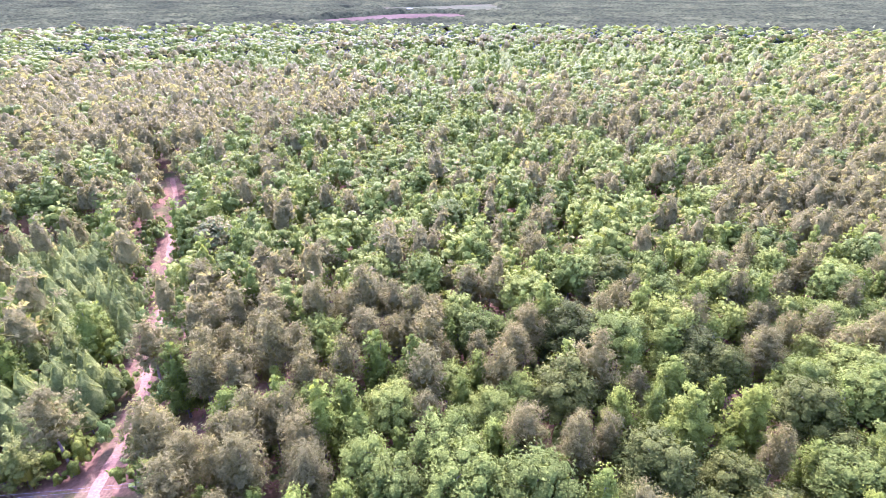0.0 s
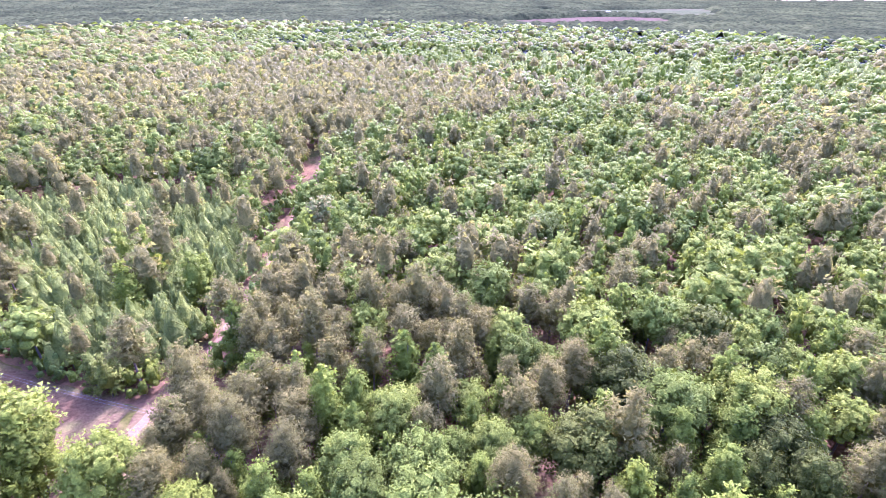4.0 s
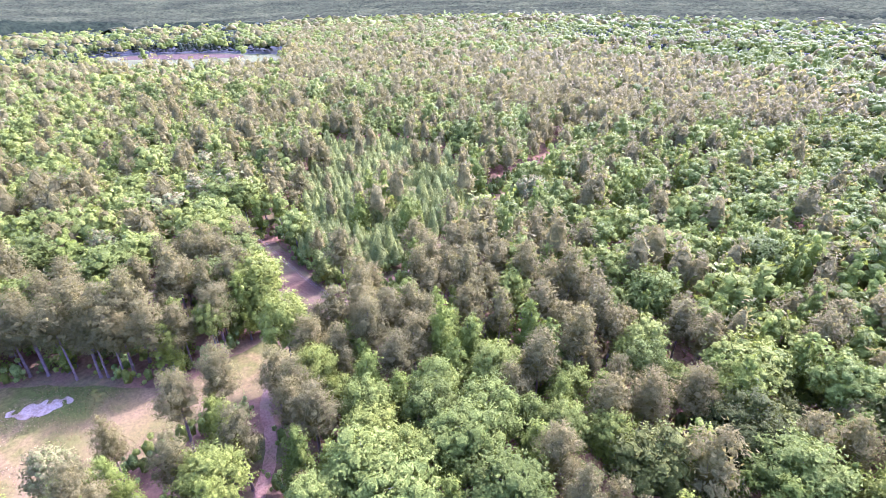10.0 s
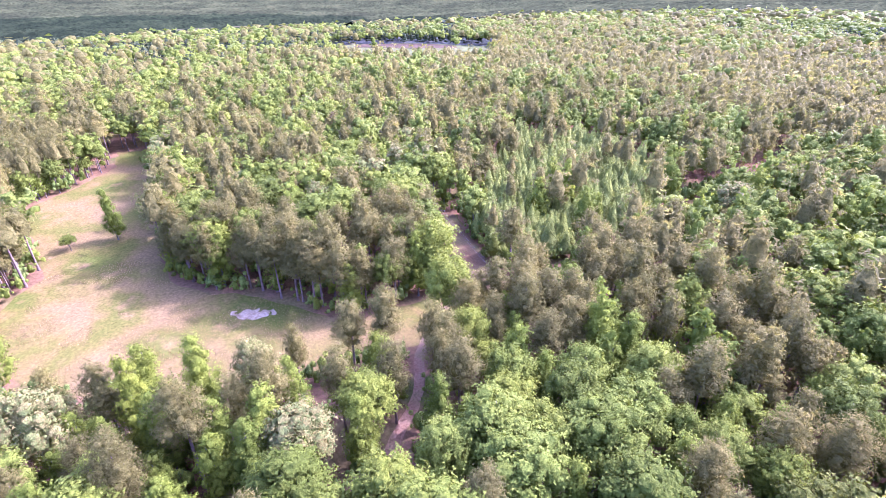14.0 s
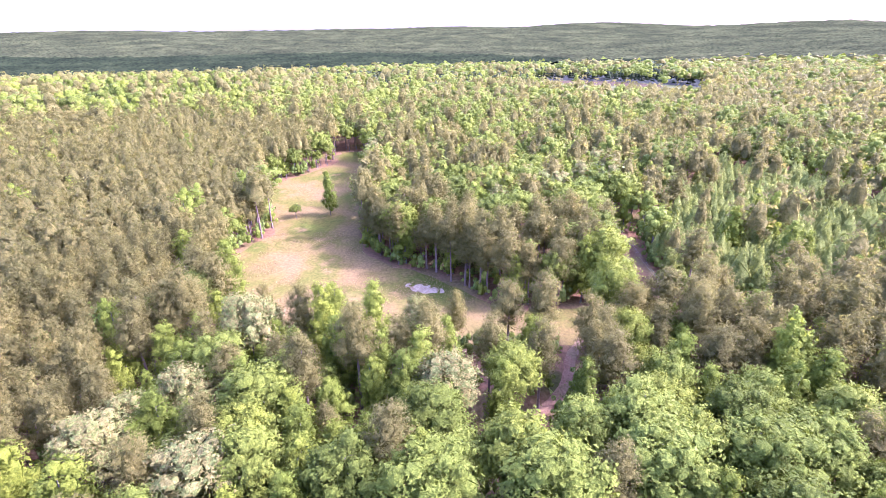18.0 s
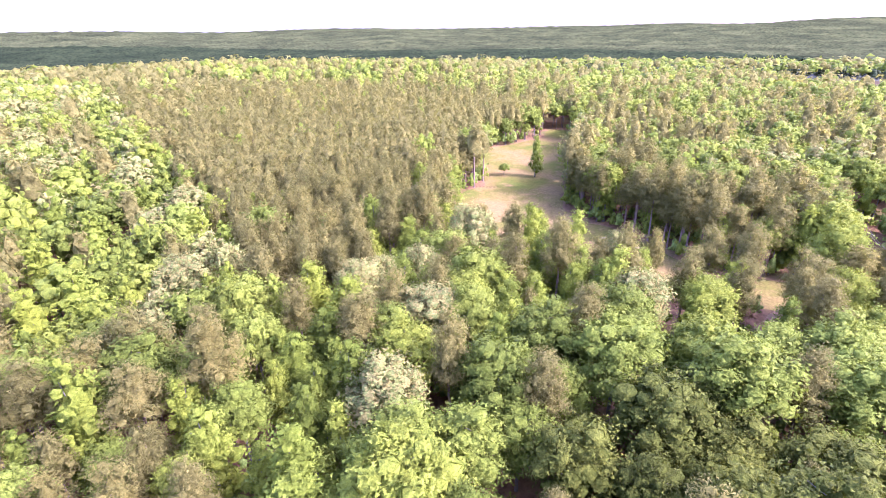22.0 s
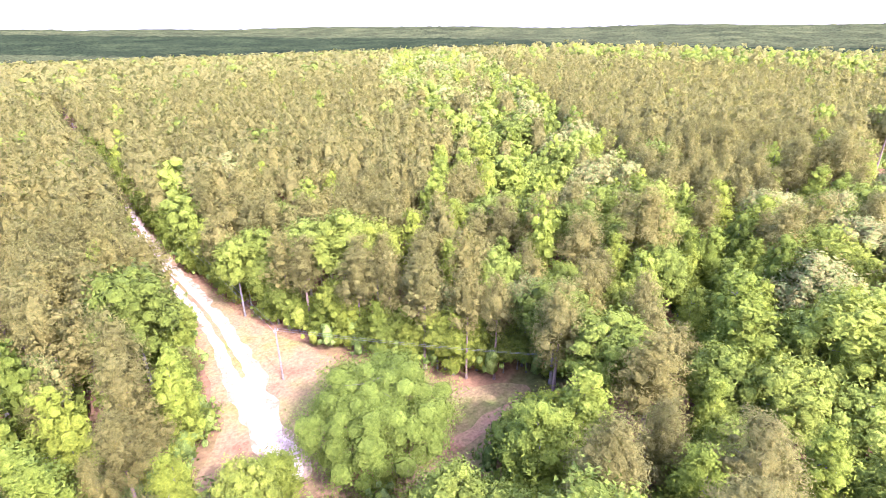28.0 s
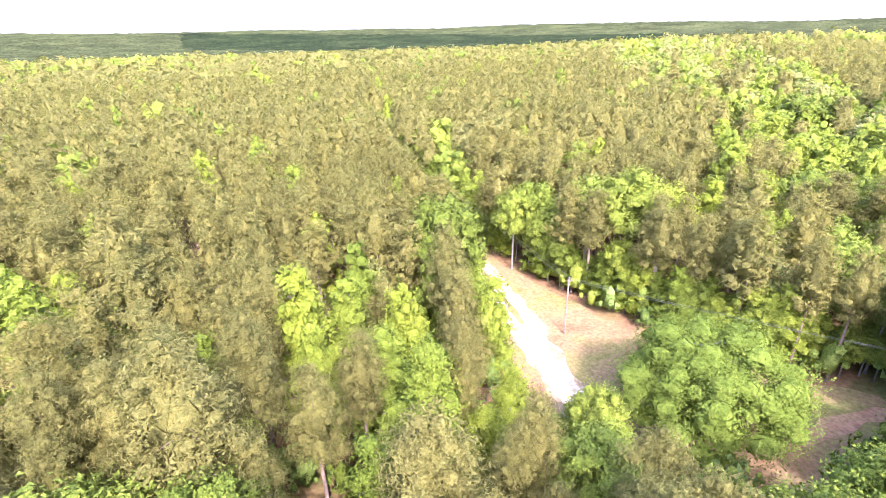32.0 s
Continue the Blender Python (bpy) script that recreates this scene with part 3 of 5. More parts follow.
# rows and columns of the leaf surface in each clump of the nearer crowns
CORES = {0: (2, 5), 5: (3, 5), 1: (2, 4), 2: (2, 4), 3: (2, 4)}
SLIM_CORES = {2: (4, 6), 3: (3, 5)}
# number of clumps where a crown has fewer of them
FEW = {2: 13, 3: 5}
# rows and columns of the one leaf surface of the farther crowns, its size, and the sprays that stand on it
HULL = {4: (2, 5, 0.97, 1)}
SPRAY = {"oak": 1.1, "gum": 0.95, "pine": 0.9, "young": 0.62, "flower": 1.1, "red": 0.85, "shrub": 0.42, "cedar": 1.0, "laurel": 1.05}
VARIANTS = {0: 4, 1: 4, 2: 3, 3: 3, 4: 3, 5: 3}
BARK_OF = {"pine": "pine", "red": "pine"}
KIND_NAME = {"oak": "broadleaf_tree", "gum": "bright_tree", "pine": "pine_tree", "young": "young_tree", "flower": "flowering_tree", "red": "reddish_tree", "shrub": "shrub", "cedar": "dimmed_tree", "laurel": "dark_broadleaf_tree"}
KIND_LABEL = {
    "oak": "mid-green broadleaf tree with a rounded leafy crown", "gum": "fresh yellow-green broadleaf tree with an upright crown",
    "pine": "tall pine with an olive-brown crown and bare trunk", "young": "slim young conical tree with pale green leaves",
    "flower": "tall broadleaf tree covered in cream-white blossom", "red": "small tree with dull reddish brown foliage",
    "shrub": "low bright green shrub at the wood's edge", "cedar": "far tree with cloud shade darkened into its leaves", "laurel": "broadleaf tree with shade darkened into its leaves and a dense rounded crown"}
SPRAYS, TREES = {}, {}
for kind_index, kind in enumerate(KIND_NAME):
    for level, (count, size) in LEVEL.items():
        share = {"young": 0.8, "shrub": 0.34, "red": 0.7, "gum": 0.85, "pine": 1.15 if level != 2 else 1.4}.get(kind, 1.0)
        for v in range(VARIANTS[level]):
            loose = crown_sprays(kind, max(3, int(count * share)), size * SPRAY[kind], 100 * kind_index + 10 * level + v, SLIM_CORES.get(level, CORES.get(level)) if kind in ("pine", "young") else CORES.get(level), FEW.get(level, 0))
            if level in HULL:
                rows, cols, shrink, tufted = HULL[level]
                deck = crown_hull(kind, rows, cols, 100 * kind_index + 10 * level + v, shrink)
                deck = dressed(deck, tufted, 0.85 * size * SPRAY[kind], 100 * kind_index + 10 * level + v)
                loose = np.concatenate([loose[0], deck[0]]), np.concatenate([loose[1], deck[1]])
            SPRAYS[kind, level, v] = loose
    for level in (0, 1, 5):
        for v in range(VARIANTS[level]):
            tv, tf = trunk_mesh(kind, 10 * kind_index + v, 1 if level == 1 else 8, 4 if level == 1 else 7)
            bark = quick_mesh("trunk", NO_LEAVES, BARK[BARK_OF.get(kind, "oak")], (tv, tf), BARK[BARK_OF.get(kind, "oak")])
            TREES[kind, level, v] = (quick_mesh("crown", SPRAYS[kind, level, v], LEAF[kind]), bark)


def plant(kind, level, v, x, y, scale, wide, turn):
    """One tree of its own: its foot, trunk and crown."""
    crown, bark = TREES[kind, level, v]
    foot = new(KIND_NAME[kind])
    foot.empty_display_size = 0.5
    foot.matrix_basis = Matrix.LocRotScale((x, y, ground_z(x, y)), Euler((0, 0, turn)), (wide, wide, scale))
    for name, me in (("trunk", bark), ("crown", crown)):
        piece = new(name, me)
        piece.parent = foot
    return tagged(foot, KIND_LABEL[kind], "shrub" if kind == "shrub" else "tree", KIND_NAME[kind] + "s of the wood")


# the woods by kind: an area and the shares of oak, gum, pine, young, flower, red
WOODS = []


def wood(area, *parts):
    """An area of the woods, with its shares of oak, gum, pine, young, flower, red and cloud-darkened trees."""
    WOODS.append((area, tuple(parts) + (0,) * (7 - len(parts))))


wood([(75, -3), (90, -5), (91, -38), (73, -32)], 0.36, 0.44, 0.18, 0, 0.02, 0)
wood([(99, -16), (115, -18), (118, -46), (103, -43)], 0.25, 0.55, 0.2, 0, 0, 0)
YOUNG = [(-90, 122), (-73, 112), (-52, 107), (-54, 117), (-55, 150), (-60, 167), (-75, 197), (-119, 207), (-148, 182), (-113, 143)]
wood(YOUNG, 0.05, 0.06, 0.05, 0.84, 0, 0)
wood([(-251, 158), (-177, 142), (-148, 182), (-119, 207), (-75, 197), (-61, 178), (-51, 209), (-84, 258), (-226, 283)], 0.56, 0.06, 0.38, 0, 0, 0)
wood([(-420, 260), (-367, 400), (-74, 500), (55, 345), (-24, 300), (-110, 262), (-177, 244), (-267, 230)], 0.12, 0.06, 0.82, 0, 0, 0)
wood([(-259, 581), (-87, 671), (204, 712), (686, 628), (364, 348), (216, 401), (78, 377), (-4, 487), (-108, 523)], 0.06, 0.10, 0.04, 0.80, 0, 0)
wood([(-420, 690), (-223, 932), (-295, 1162), (-9, 1031), (424, 1044), (1000, 900), (700, 640), (301, 758), (58, 714), (-87, 690), (-259, 600)], 0.45, 0, 0.05, 0, 0, 0, 0.5)
wood([(88, 146), (149, 205), (249, 240), (496, 490), (700, 470), (260, 160), (130, 110)], 0.28, 0.12, 0.6, 0, 0, 0)
wood([(-76, -187), (-253, -377), (-193, -223), (-77, -74), (-24, -23), (-6, -10), (14, 0), (22, -18), (0, -30), (-13, -59), (-28, -91)], 0.50, 0.20, 0.08, 0, 0.22, 0)
wood([(-227, -210), (-431, -391), (-638, -195), (-420, -24), (-260, -50)], 0.05, 0.15, 0.15, 0.65, 0, 0)
wood([(-470, -500), (-300, -60), (-226, 0), (-224, 28), (-180, 16), (-164, 2), (-112, 11), (-98, 2), (-70, 2), (-44, 0), (-21, 4), (-24, -23), (-77, -74), (-193, -223), (-253, -377)], 0.05, 0.05, 0.9, 0, 0, 0)
wood([(-95, 37), (-60, 66), (-58, 92), (-96, 110), (-110, 80), (-108, 41)], 0.28, 0.12, 0.56, 0, 0.02, 0.02)
wood([(-225, 46), (-108, 40), (-108, 80), (-96, 112), (-92, 122), (-148, 180), (-180, 140), (-260, 155), (-330, 60)], 0.52, 0.14, 0.26, 0.02, 0.05, 0.01)
wood([(-45, 100), (-52, 145), (-30, 150), (4, 138), (6, 112), (-22, 92), (-43, 78)], 0.22, 0.2, 0.58, 0, 0, 0)
wood([(-50, 10), (-46, 60), (-40, 76), (-22, 62), (10, 22), (30, 0), (0, -6), (-30, 4)], 0.2, 0.52, 0.16, 0, 0.12, 0)
wood([(-20, 62), (-6, 74), (60, 60), (70, 25), (40, 8), (14, 22)], 0.82, 0.1, 0.08, 0, 0, 0)
wood([(50, -40), (44, -30), (36, -12), (28, -6), (20, -20), (36, -50), (46, -100), (52, -100)], 0.4, 0.25, 0.33, 0, 0.02, 0)
wood([(64, -24), (74, -12), (84, -20), (82, -50), (66, -48)], 0.25, 0.3, 0.42, 0, 0.03, 0)
wood([(-253, -377), (-76, -187), (-13, -59), (20, -20), (130, -10), (220, -300), (60, -700), (-300, -900)], 0.05, 0.06, 0.89, 0, 0, 0)
wood([(60, -60), (64, -24), (90, -10), (160, 0), (260, -200), (60, -260)], 0.20, 0.26, 0.52, 0, 0.02, 0)
wood([(-50, 70), (-6, 70), (70, 40), (160, 120), (60, 340), (-50, 260), (-56, 130)], 0.6, 0.26, 0.14, 0, 0, 0)
# far land under cloud shade, imitated by darker leaf colours
CLOUD_SHADE = [(-600, -60), (-580, 240), (-640, 420), (-760, 640), (-1300, 800), (-1750, 500), (-2000, -300), (-2000, -1100), (-1700, -2300),
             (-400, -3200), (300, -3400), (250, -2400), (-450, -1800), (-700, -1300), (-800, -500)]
# cloud shade nearer in, again as trees of darkened leaf colour
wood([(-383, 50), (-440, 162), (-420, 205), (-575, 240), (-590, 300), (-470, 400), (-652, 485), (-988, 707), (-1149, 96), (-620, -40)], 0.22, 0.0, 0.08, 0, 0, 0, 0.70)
wood(CLOUD_SHADE, 0.03, 0.0, 0.05, 0, 0, 0, 0.92)
ELSEWHERE = (0.44, 0.06, 0.42, 0, 0, 0, 0.08)
KINDS = ("oak", "gum", "pine", "young", "flower", "red", "cedar", "laurel")
# many oaks here get leaves darkened to imitate their shaded sides
SHADED_OAKS = [(-9, 44), (-13, 58), (-6, 66), (8, 76), (14, 92), (18, 98), (34, 128), (50, 128), (60, 90), (46, 60), (22, 36), (4, 40)]
PLAN = [(-17, 45), (12, 48), (27, 45), (42, 40), (60, 35), (76, 27), (88, 18)]
OVER = (56, 54, 50, 42, 34, 29, 22)  # height of the flight over the crowns there


def reach(x, y):
    """How near the flight comes to a crown at each place."""
    x, y = np.asarray(x, float), np.asarray(y, float)
    best = np.full(x.shape, 1e9)
    for (cx, cy), up in zip(PLAN, OVER):
        best = np.minimum(best, np.sqrt((x - cx) ** 2 + (y - cy) ** 2 + up * up))
    return best


def shares(x, y):
    out = np.tile(ELSEWHERE, (len(x), 1))
    left = np.ones(len(x), bool)
    wx, wy = x + 5 * wobble(x, y, 18, 5), y + 5 * wobble(x, y, 18, 8)
    for poly, mixed in WOODS:
        at = left & inside(poly, wx, wy)
        out[at] = mixed
        left &= ~at
    return out


def turn_from(cx, cy, x, y):
    return np.degrees(np.arctan2(cx - x, y - cy)) % 360


def in_sight(x, y):
    """The land that the flight looks over, and a belt behind it."""
    first, middle, last = turn_from(-17, 45, x, y), turn_from(35, 42, x, y), turn_from(92, 14, x, y)
    return (first < 40) | (first > 295) | (middle < 165) | ((last > 105) & (last < 212)) | (np.hypot(x - 35, y - 30) < 85)


def scatter():
    """Places for all trees: dense near the flight, wider apart with distance."""
    xs = []
    step = 2.8
    gx, gy = np.meshgrid(np.arange(-330, 250, step), np.arange(-290, 330, step))
    gx, gy = gx.ravel() + rng.uniform(-0.42, 0.42, gx.size) * step, gy.ravel() + rng.uniform(-0.42, 0.42, gx.size) * step
    d = along(PLAN, gx, gy)
    ok = (d < 235) & (rng.uniform(size=d.size) < np.where(d < 130, 1.0, (130 / d) ** 1.1)) & in_sight(gx, gy)
    xs.append(np.stack([gx[ok], gy[ok]], 1))
    gx, gy = np.meshgrid(np.arange(-152, -50, 2.5), np.arange(104, 210, 2.5))
    gx, gy = gx.ravel() + rng.uniform(-0.45, 0.45, gx.size) * 2.5, gy.ravel() + rng.uniform(-0.45, 0.45, gx.size) * 2.5
    ok = inside(YOUNG, gx, gy)
    xs.append(np.stack([gx[ok], gy[ok]], 1))
    r = 225.0
    while r < 1080:
        gap = 0.0105 * r + 2.6
        n = int(2 * math.pi * r / gap)
        a = (np.arange(n) + rng.uniform(-0.4, 0.4, n)) * 2 * math.pi / n
        rr = r + rng.uniform(-0.45, 0.45, n) * gap
        px, py = 10 + rr * np.cos(a), 30 + rr * np.sin(a)
        ok = in_sight(px, py) & (along(PLAN, px, py) >= 235)
        xs.append(np.stack([px[ok], py[ok]], 1))
        r += gap
    return np.concatenate(xs)


FIELDS = [([(-77, 1310), (141, 1501), (331, 1673), (525, 1723), (500, 1560), (487, 1388), (300, 1330), (115, 1257)], TAN, "bare tan field far beyond the woods", "field"),
          ([(55, 2400), (950, 2500), (800, 1950), (642, 1790), (347, 1800), (180, 1950)], FIELD, "pale green pasture far beyond the woods", "field"),
          ([(-1150, 95), (-1420, 150), (-1480, 700), (-1330, 800), (-1230, 620), (-1240, 320)], FIELD, "pale green pasture far beyond the woods", "field"),
          ([(-572, 240), (-580, 285), (-540, 340), (-484, 372), (-440, 390), (-331, 300), (-331, 272), (-414, 203)], SCRUB, "low green scrub between far woods", "scrub"),
          ([(-542, 262), (-572, 285), (-535, 333), (-482, 362), (-455, 346), (-496, 300)], TAN, "bare pinkish soil strip beside far woods", "bare ground")]
# camera sight lines kept free of trees: a bare ground spot, and where the line reaches 13 m
ROAD_SIGHT_LINES = [(-54.3, 122.3, -45.2, 107.6), (-55.1, 137.8, -45.9, 120.2), (-55.2, 150.8, -45.9, 130.7), (-56.4, 173.3, -46.9, 148.9),
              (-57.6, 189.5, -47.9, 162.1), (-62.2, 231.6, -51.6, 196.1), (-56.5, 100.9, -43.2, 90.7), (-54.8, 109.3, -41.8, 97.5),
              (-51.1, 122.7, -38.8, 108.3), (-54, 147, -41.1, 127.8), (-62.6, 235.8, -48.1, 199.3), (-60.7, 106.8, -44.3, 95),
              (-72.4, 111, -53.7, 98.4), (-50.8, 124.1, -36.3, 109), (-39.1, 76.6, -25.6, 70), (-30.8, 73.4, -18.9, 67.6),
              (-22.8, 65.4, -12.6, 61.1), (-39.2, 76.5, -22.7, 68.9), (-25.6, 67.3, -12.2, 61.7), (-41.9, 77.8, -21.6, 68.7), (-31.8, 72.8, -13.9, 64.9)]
CLEARING_SIGHT_LINES = [(-86.9, 6.6, -63.6, 14.4), (-73.6, 19.7, -53.1, 24.8), (-60.3, 37.4, -42.4, 38.8), (-53.3, 60.9, -36.9, 57.6), (-53.4, 64.5, -37, 60.4),
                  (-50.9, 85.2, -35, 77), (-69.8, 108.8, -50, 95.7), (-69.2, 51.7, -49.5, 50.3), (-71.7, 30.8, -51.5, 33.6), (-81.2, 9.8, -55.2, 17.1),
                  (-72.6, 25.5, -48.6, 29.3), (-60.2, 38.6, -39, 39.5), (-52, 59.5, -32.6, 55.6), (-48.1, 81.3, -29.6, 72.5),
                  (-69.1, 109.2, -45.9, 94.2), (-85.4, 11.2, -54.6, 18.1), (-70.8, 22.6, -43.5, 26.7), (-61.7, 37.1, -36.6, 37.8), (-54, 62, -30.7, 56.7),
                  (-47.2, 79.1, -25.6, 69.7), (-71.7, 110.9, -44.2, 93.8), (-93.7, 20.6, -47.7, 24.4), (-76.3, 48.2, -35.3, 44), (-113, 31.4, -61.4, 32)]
YARD_SIGHT_LINES = [(62.4, -32.5, 66.6, -15), (57.5, -55.9, 63.1, -31.5), (55.8, -78.9, 62, -47.7), (55, -89.9, 61.4, -55.5), (61.9, -20.8, 66.2, -6.7),
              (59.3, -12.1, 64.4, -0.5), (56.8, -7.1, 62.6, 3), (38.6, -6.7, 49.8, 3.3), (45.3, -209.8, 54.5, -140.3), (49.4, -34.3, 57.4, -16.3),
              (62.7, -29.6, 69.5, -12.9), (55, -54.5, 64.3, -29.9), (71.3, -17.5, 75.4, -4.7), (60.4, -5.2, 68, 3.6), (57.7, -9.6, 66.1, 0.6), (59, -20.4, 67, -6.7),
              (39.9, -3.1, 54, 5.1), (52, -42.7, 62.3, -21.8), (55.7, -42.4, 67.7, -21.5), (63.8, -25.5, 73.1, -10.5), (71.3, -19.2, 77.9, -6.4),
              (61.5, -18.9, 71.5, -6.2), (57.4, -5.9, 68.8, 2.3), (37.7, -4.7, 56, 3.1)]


def blocks_sight(x, y, top, rad):
    """Whether a tree of that height and crown would hide bare ground from the camera."""
    for x0, y0, x1, y1 in ROAD_SIGHT_LINES + CLEARING_SIGHT_LINES + YARD_SIGHT_LINES:
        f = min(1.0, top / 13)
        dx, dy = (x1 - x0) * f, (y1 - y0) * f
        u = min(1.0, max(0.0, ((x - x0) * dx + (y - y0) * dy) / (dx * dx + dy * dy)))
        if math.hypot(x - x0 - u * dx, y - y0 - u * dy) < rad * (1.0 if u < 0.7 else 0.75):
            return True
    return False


spots = scatter()
spots = spots[~open_ground(spots[:, 0], spots[:, 1], 1.0)]
for poly, *_ in FIELDS:
    spots = spots[~inside(poly, spots[:, 0], spots[:, 1]) | (rng.uniform(size=len(spots)) < 0.02)]
LANDMARKS = []
# single trees that stand out
BROADLEAVES_A = [(-38.4, 232.8, 18, 6.2), (20.9, 167.2, 18.1, 6.2), (-29.4, 161.5, 17.4, 5.2), (22, 141.9, 15.3, 3.9),
    (-4.5, 141.3, 18.1, 5.7), (6, 138.2, 18.1, 5.6), (46.7, 126.9, 17.2, 5.1), (24.6, 125, 18.1, 6.2),
    (-103.8, 117.6, 18, 5.3), (11.8, 117.5, 15.7, 4.2), (27.7, 111.3, 18, 6.2), (46, 107.7, 18, 5.6),
    (-97.9, 103.7, 18.5, 6.2), (-7.8, 101.9, 16.4, 4.5), (-132.1, 99.6, 18.7, 6.2), (19.3, 97.8, 18, 6),
    (-90.9, 97.7, 18.5, 6.2), (7, 97.4, 15.4, 4), (1.4, 96.8, 14, 3.2), (27.4, 95.8, 14.2, 3.4),
    (49.4, 95.4, 15.7, 4.3), (-13.4, 93, 15.9, 4.2), (-114.7, 92.6, 18.7, 6.2), (-2.6, 92.2, 17.1, 5)]
LANDMARKS += [("oak", *q) for q in BROADLEAVES_A]
BROADLEAVES_B = [(-10.5, 88, 16.2, 4.4), (-2, 85.1, 18.1, 5.7), (53.4, 84, 17, 5.2), (-91, 83.2, 18.6, 6.2),
    (-18.6, 82.9, 15.7, 4.1), (-88.8, 75.2, 18.7, 6.2), (-10.4, 73.9, 18.1, 5.6), (-3.2, 73.3, 18, 5.7),
    (-106.6, 67.3, 18.9, 6.2), (-8.8, 57.9, 17.3, 5.2), (5.1, 50.3, 17.7, 6.1), (-103.3, 49, 19.1, 6.2),
    (-82, 44.2, 18.7, 5.5), (12.5, 41.5, 16.6, 5.1), (-14.1, 40.4, 13.8, 3.1), (-8.1, 37.1, 17.4, 5.3),
    (1.1, 32, 17.4, 5.5), (21.6, 31.7, 15, 4.5), (12.5, 29.9, 15.9, 4.9), (27.7, 27.3, 13.3, 3.6),
    (29.4, 22.3, 14, 4.2), (14.5, 19.5, 12.5, 3), (-1.3, 19, 16.8, 5.2), (-34.5, 17.5, 16.4, 4.4)]
LANDMARKS += [("oak", *q) for q in BROADLEAVES_B]
BROADLEAVES_C = [(29.8, 17.1, 13, 3.7), (-84.9, 7.7, 19.4, 5.8),
    (11.1, 2.3, 13.7, 3.9), (21, 1.4, 11.2, 2.7), (42.5, -3.5, 11.7, 3.6), (68.4, -5.6, 9.5, 2.7),
    (51.6, -48.6, 11.6, 3.7), (-32.1, -60.7, 19.2, 6.2), (54, -64, 12.5, 4)]
LANDMARKS += [("oak", *q) for q in BROADLEAVES_C]
BRIGHT_TREES_A = [(-42.5, 216.4, 17.4, 4.6), (-15.8, 197.8, 17.4, 4.6), (-42.2, 186.9, 17.5, 4.6), (-37.2, 160.4, 14.9, 3),
    (16.7, 152.2, 17.4, 4.6), (-34.4, 148.5, 14, 2.4), (-59.3, 143.4, 14.1, 2.4), (-21, 138.9, 13.9, 2.4),
    (-59.8, 138.9, 16.9, 4.1), (37.8, 135.8, 15.8, 3.6), (32.7, 134.8, 17.2, 4.5), (-17.8, 134.3, 15, 3),
    (-71.5, 132.9, 17, 4.2), (-38.9, 124.8, 13.1, 1.8), (-25, 113.5, 14, 2.3), (8.2, 107.5, 14.8, 2.9),
    (-32.1, 107.2, 16.6, 4), (-19.8, 105.3, 16.1, 3.7), (-14.8, 104.9, 16.6, 4), (53.4, 103.9, 15.5, 3.5),
    (3.7, 103, 14.6, 2.8), (42.4, 102.7, 16.8, 4.3), (33.4, 101, 16.1, 3.8), (37.8, 95.7, 16.3, 4)]
LANDMARKS += [("gum", *q) for q in BRIGHT_TREES_A]
BRIGHT_TREES_B = [(-28, 90.7, 14.3, 2.6), (6.6, 89.1, 13.8, 2.3), (34.6, 87.2, 17.2, 4.6), (44.4, 85.5, 16.9, 4.4),
    (-20, 70.9, 15.1, 3), (-22.5, 59.4, 15, 3), (-70, 56.3, 13, 1.4), (-19.7, 45.2, 14.1, 2.5),
    (-130.5, 41.2, 14.8, 2.1), (24.3, 37.5, 12.1, 1.9), (-49.7, 34, 15.9, 3.3), (-16.8, 31.5, 15.8, 3.6),
    (-29.5, 28.1, 15.8, 3.4), (-40.3, 25.4, 14.6, 2.6), (34.5, 17.7, 11.8, 2.3), (19, 14.3, 15.9, 4.6),
    (-19, 10.9, 13.9, 2.5), (-70.1, 10.3, 17.6, 4), (-11, 7, 16.8, 4.5), (-3.6, 6.8, 15.6, 3.9),
    (54, 5.3, 10.5, 2.1), (-120.6, 4.7, 19.4, 4.6), (-49.4, 3.3, 16.5, 3.5), (-35.2, 2.1, 14.7, 2.7)]
LANDMARKS += [("gum", *q) for q in BRIGHT_TREES_B]
BRIGHT_TREES_C = [(-76.8, 0.3, 18.3, 4.3), (-14.5, -0.7, 17.1, 4.6), (-48.3, -1.4, 16.5, 3.6), (4.7, -3.9, 13.5, 2.9),
    (12.1, -4.6, 13.7, 3.3), (84.1, -8.4, 10, 2.2), (71.4, -18, 8.9, 1.7), (53.4, -23.3, 11.5, 3.2),
    (68.7, -23.3, 10.6, 2.8), (107.7, -23.4, 12.6, 3.5), (27.9, -23.5, 11.8, 2.7), (24.2, -23.6, 11.4, 2.3),
    (78.1, -23.9, 11.3, 3.2), (83.2, -27.1, 11.5, 3.3), (-1.1, -28.5, 16, 4.3), (51.5, -29.2, 13.8, 4.6),
    (-7, -30, 15.1, 3.5), (19.5, -31.1, 14.5, 4.1), (27.8, -32.4, 13.7, 3.8), (51.6, -33.1, 9.2, 1.7),
    (49.5, -36, 8.9, 1.5), (-4.3, -37.3, 16.8, 4.6), (56.9, -37.5, 10.2, 2.4), (109.9, -38.5, 12.4, 3.3)]
LANDMARKS += [("gum", *q) for q in BRIGHT_TREES_C]
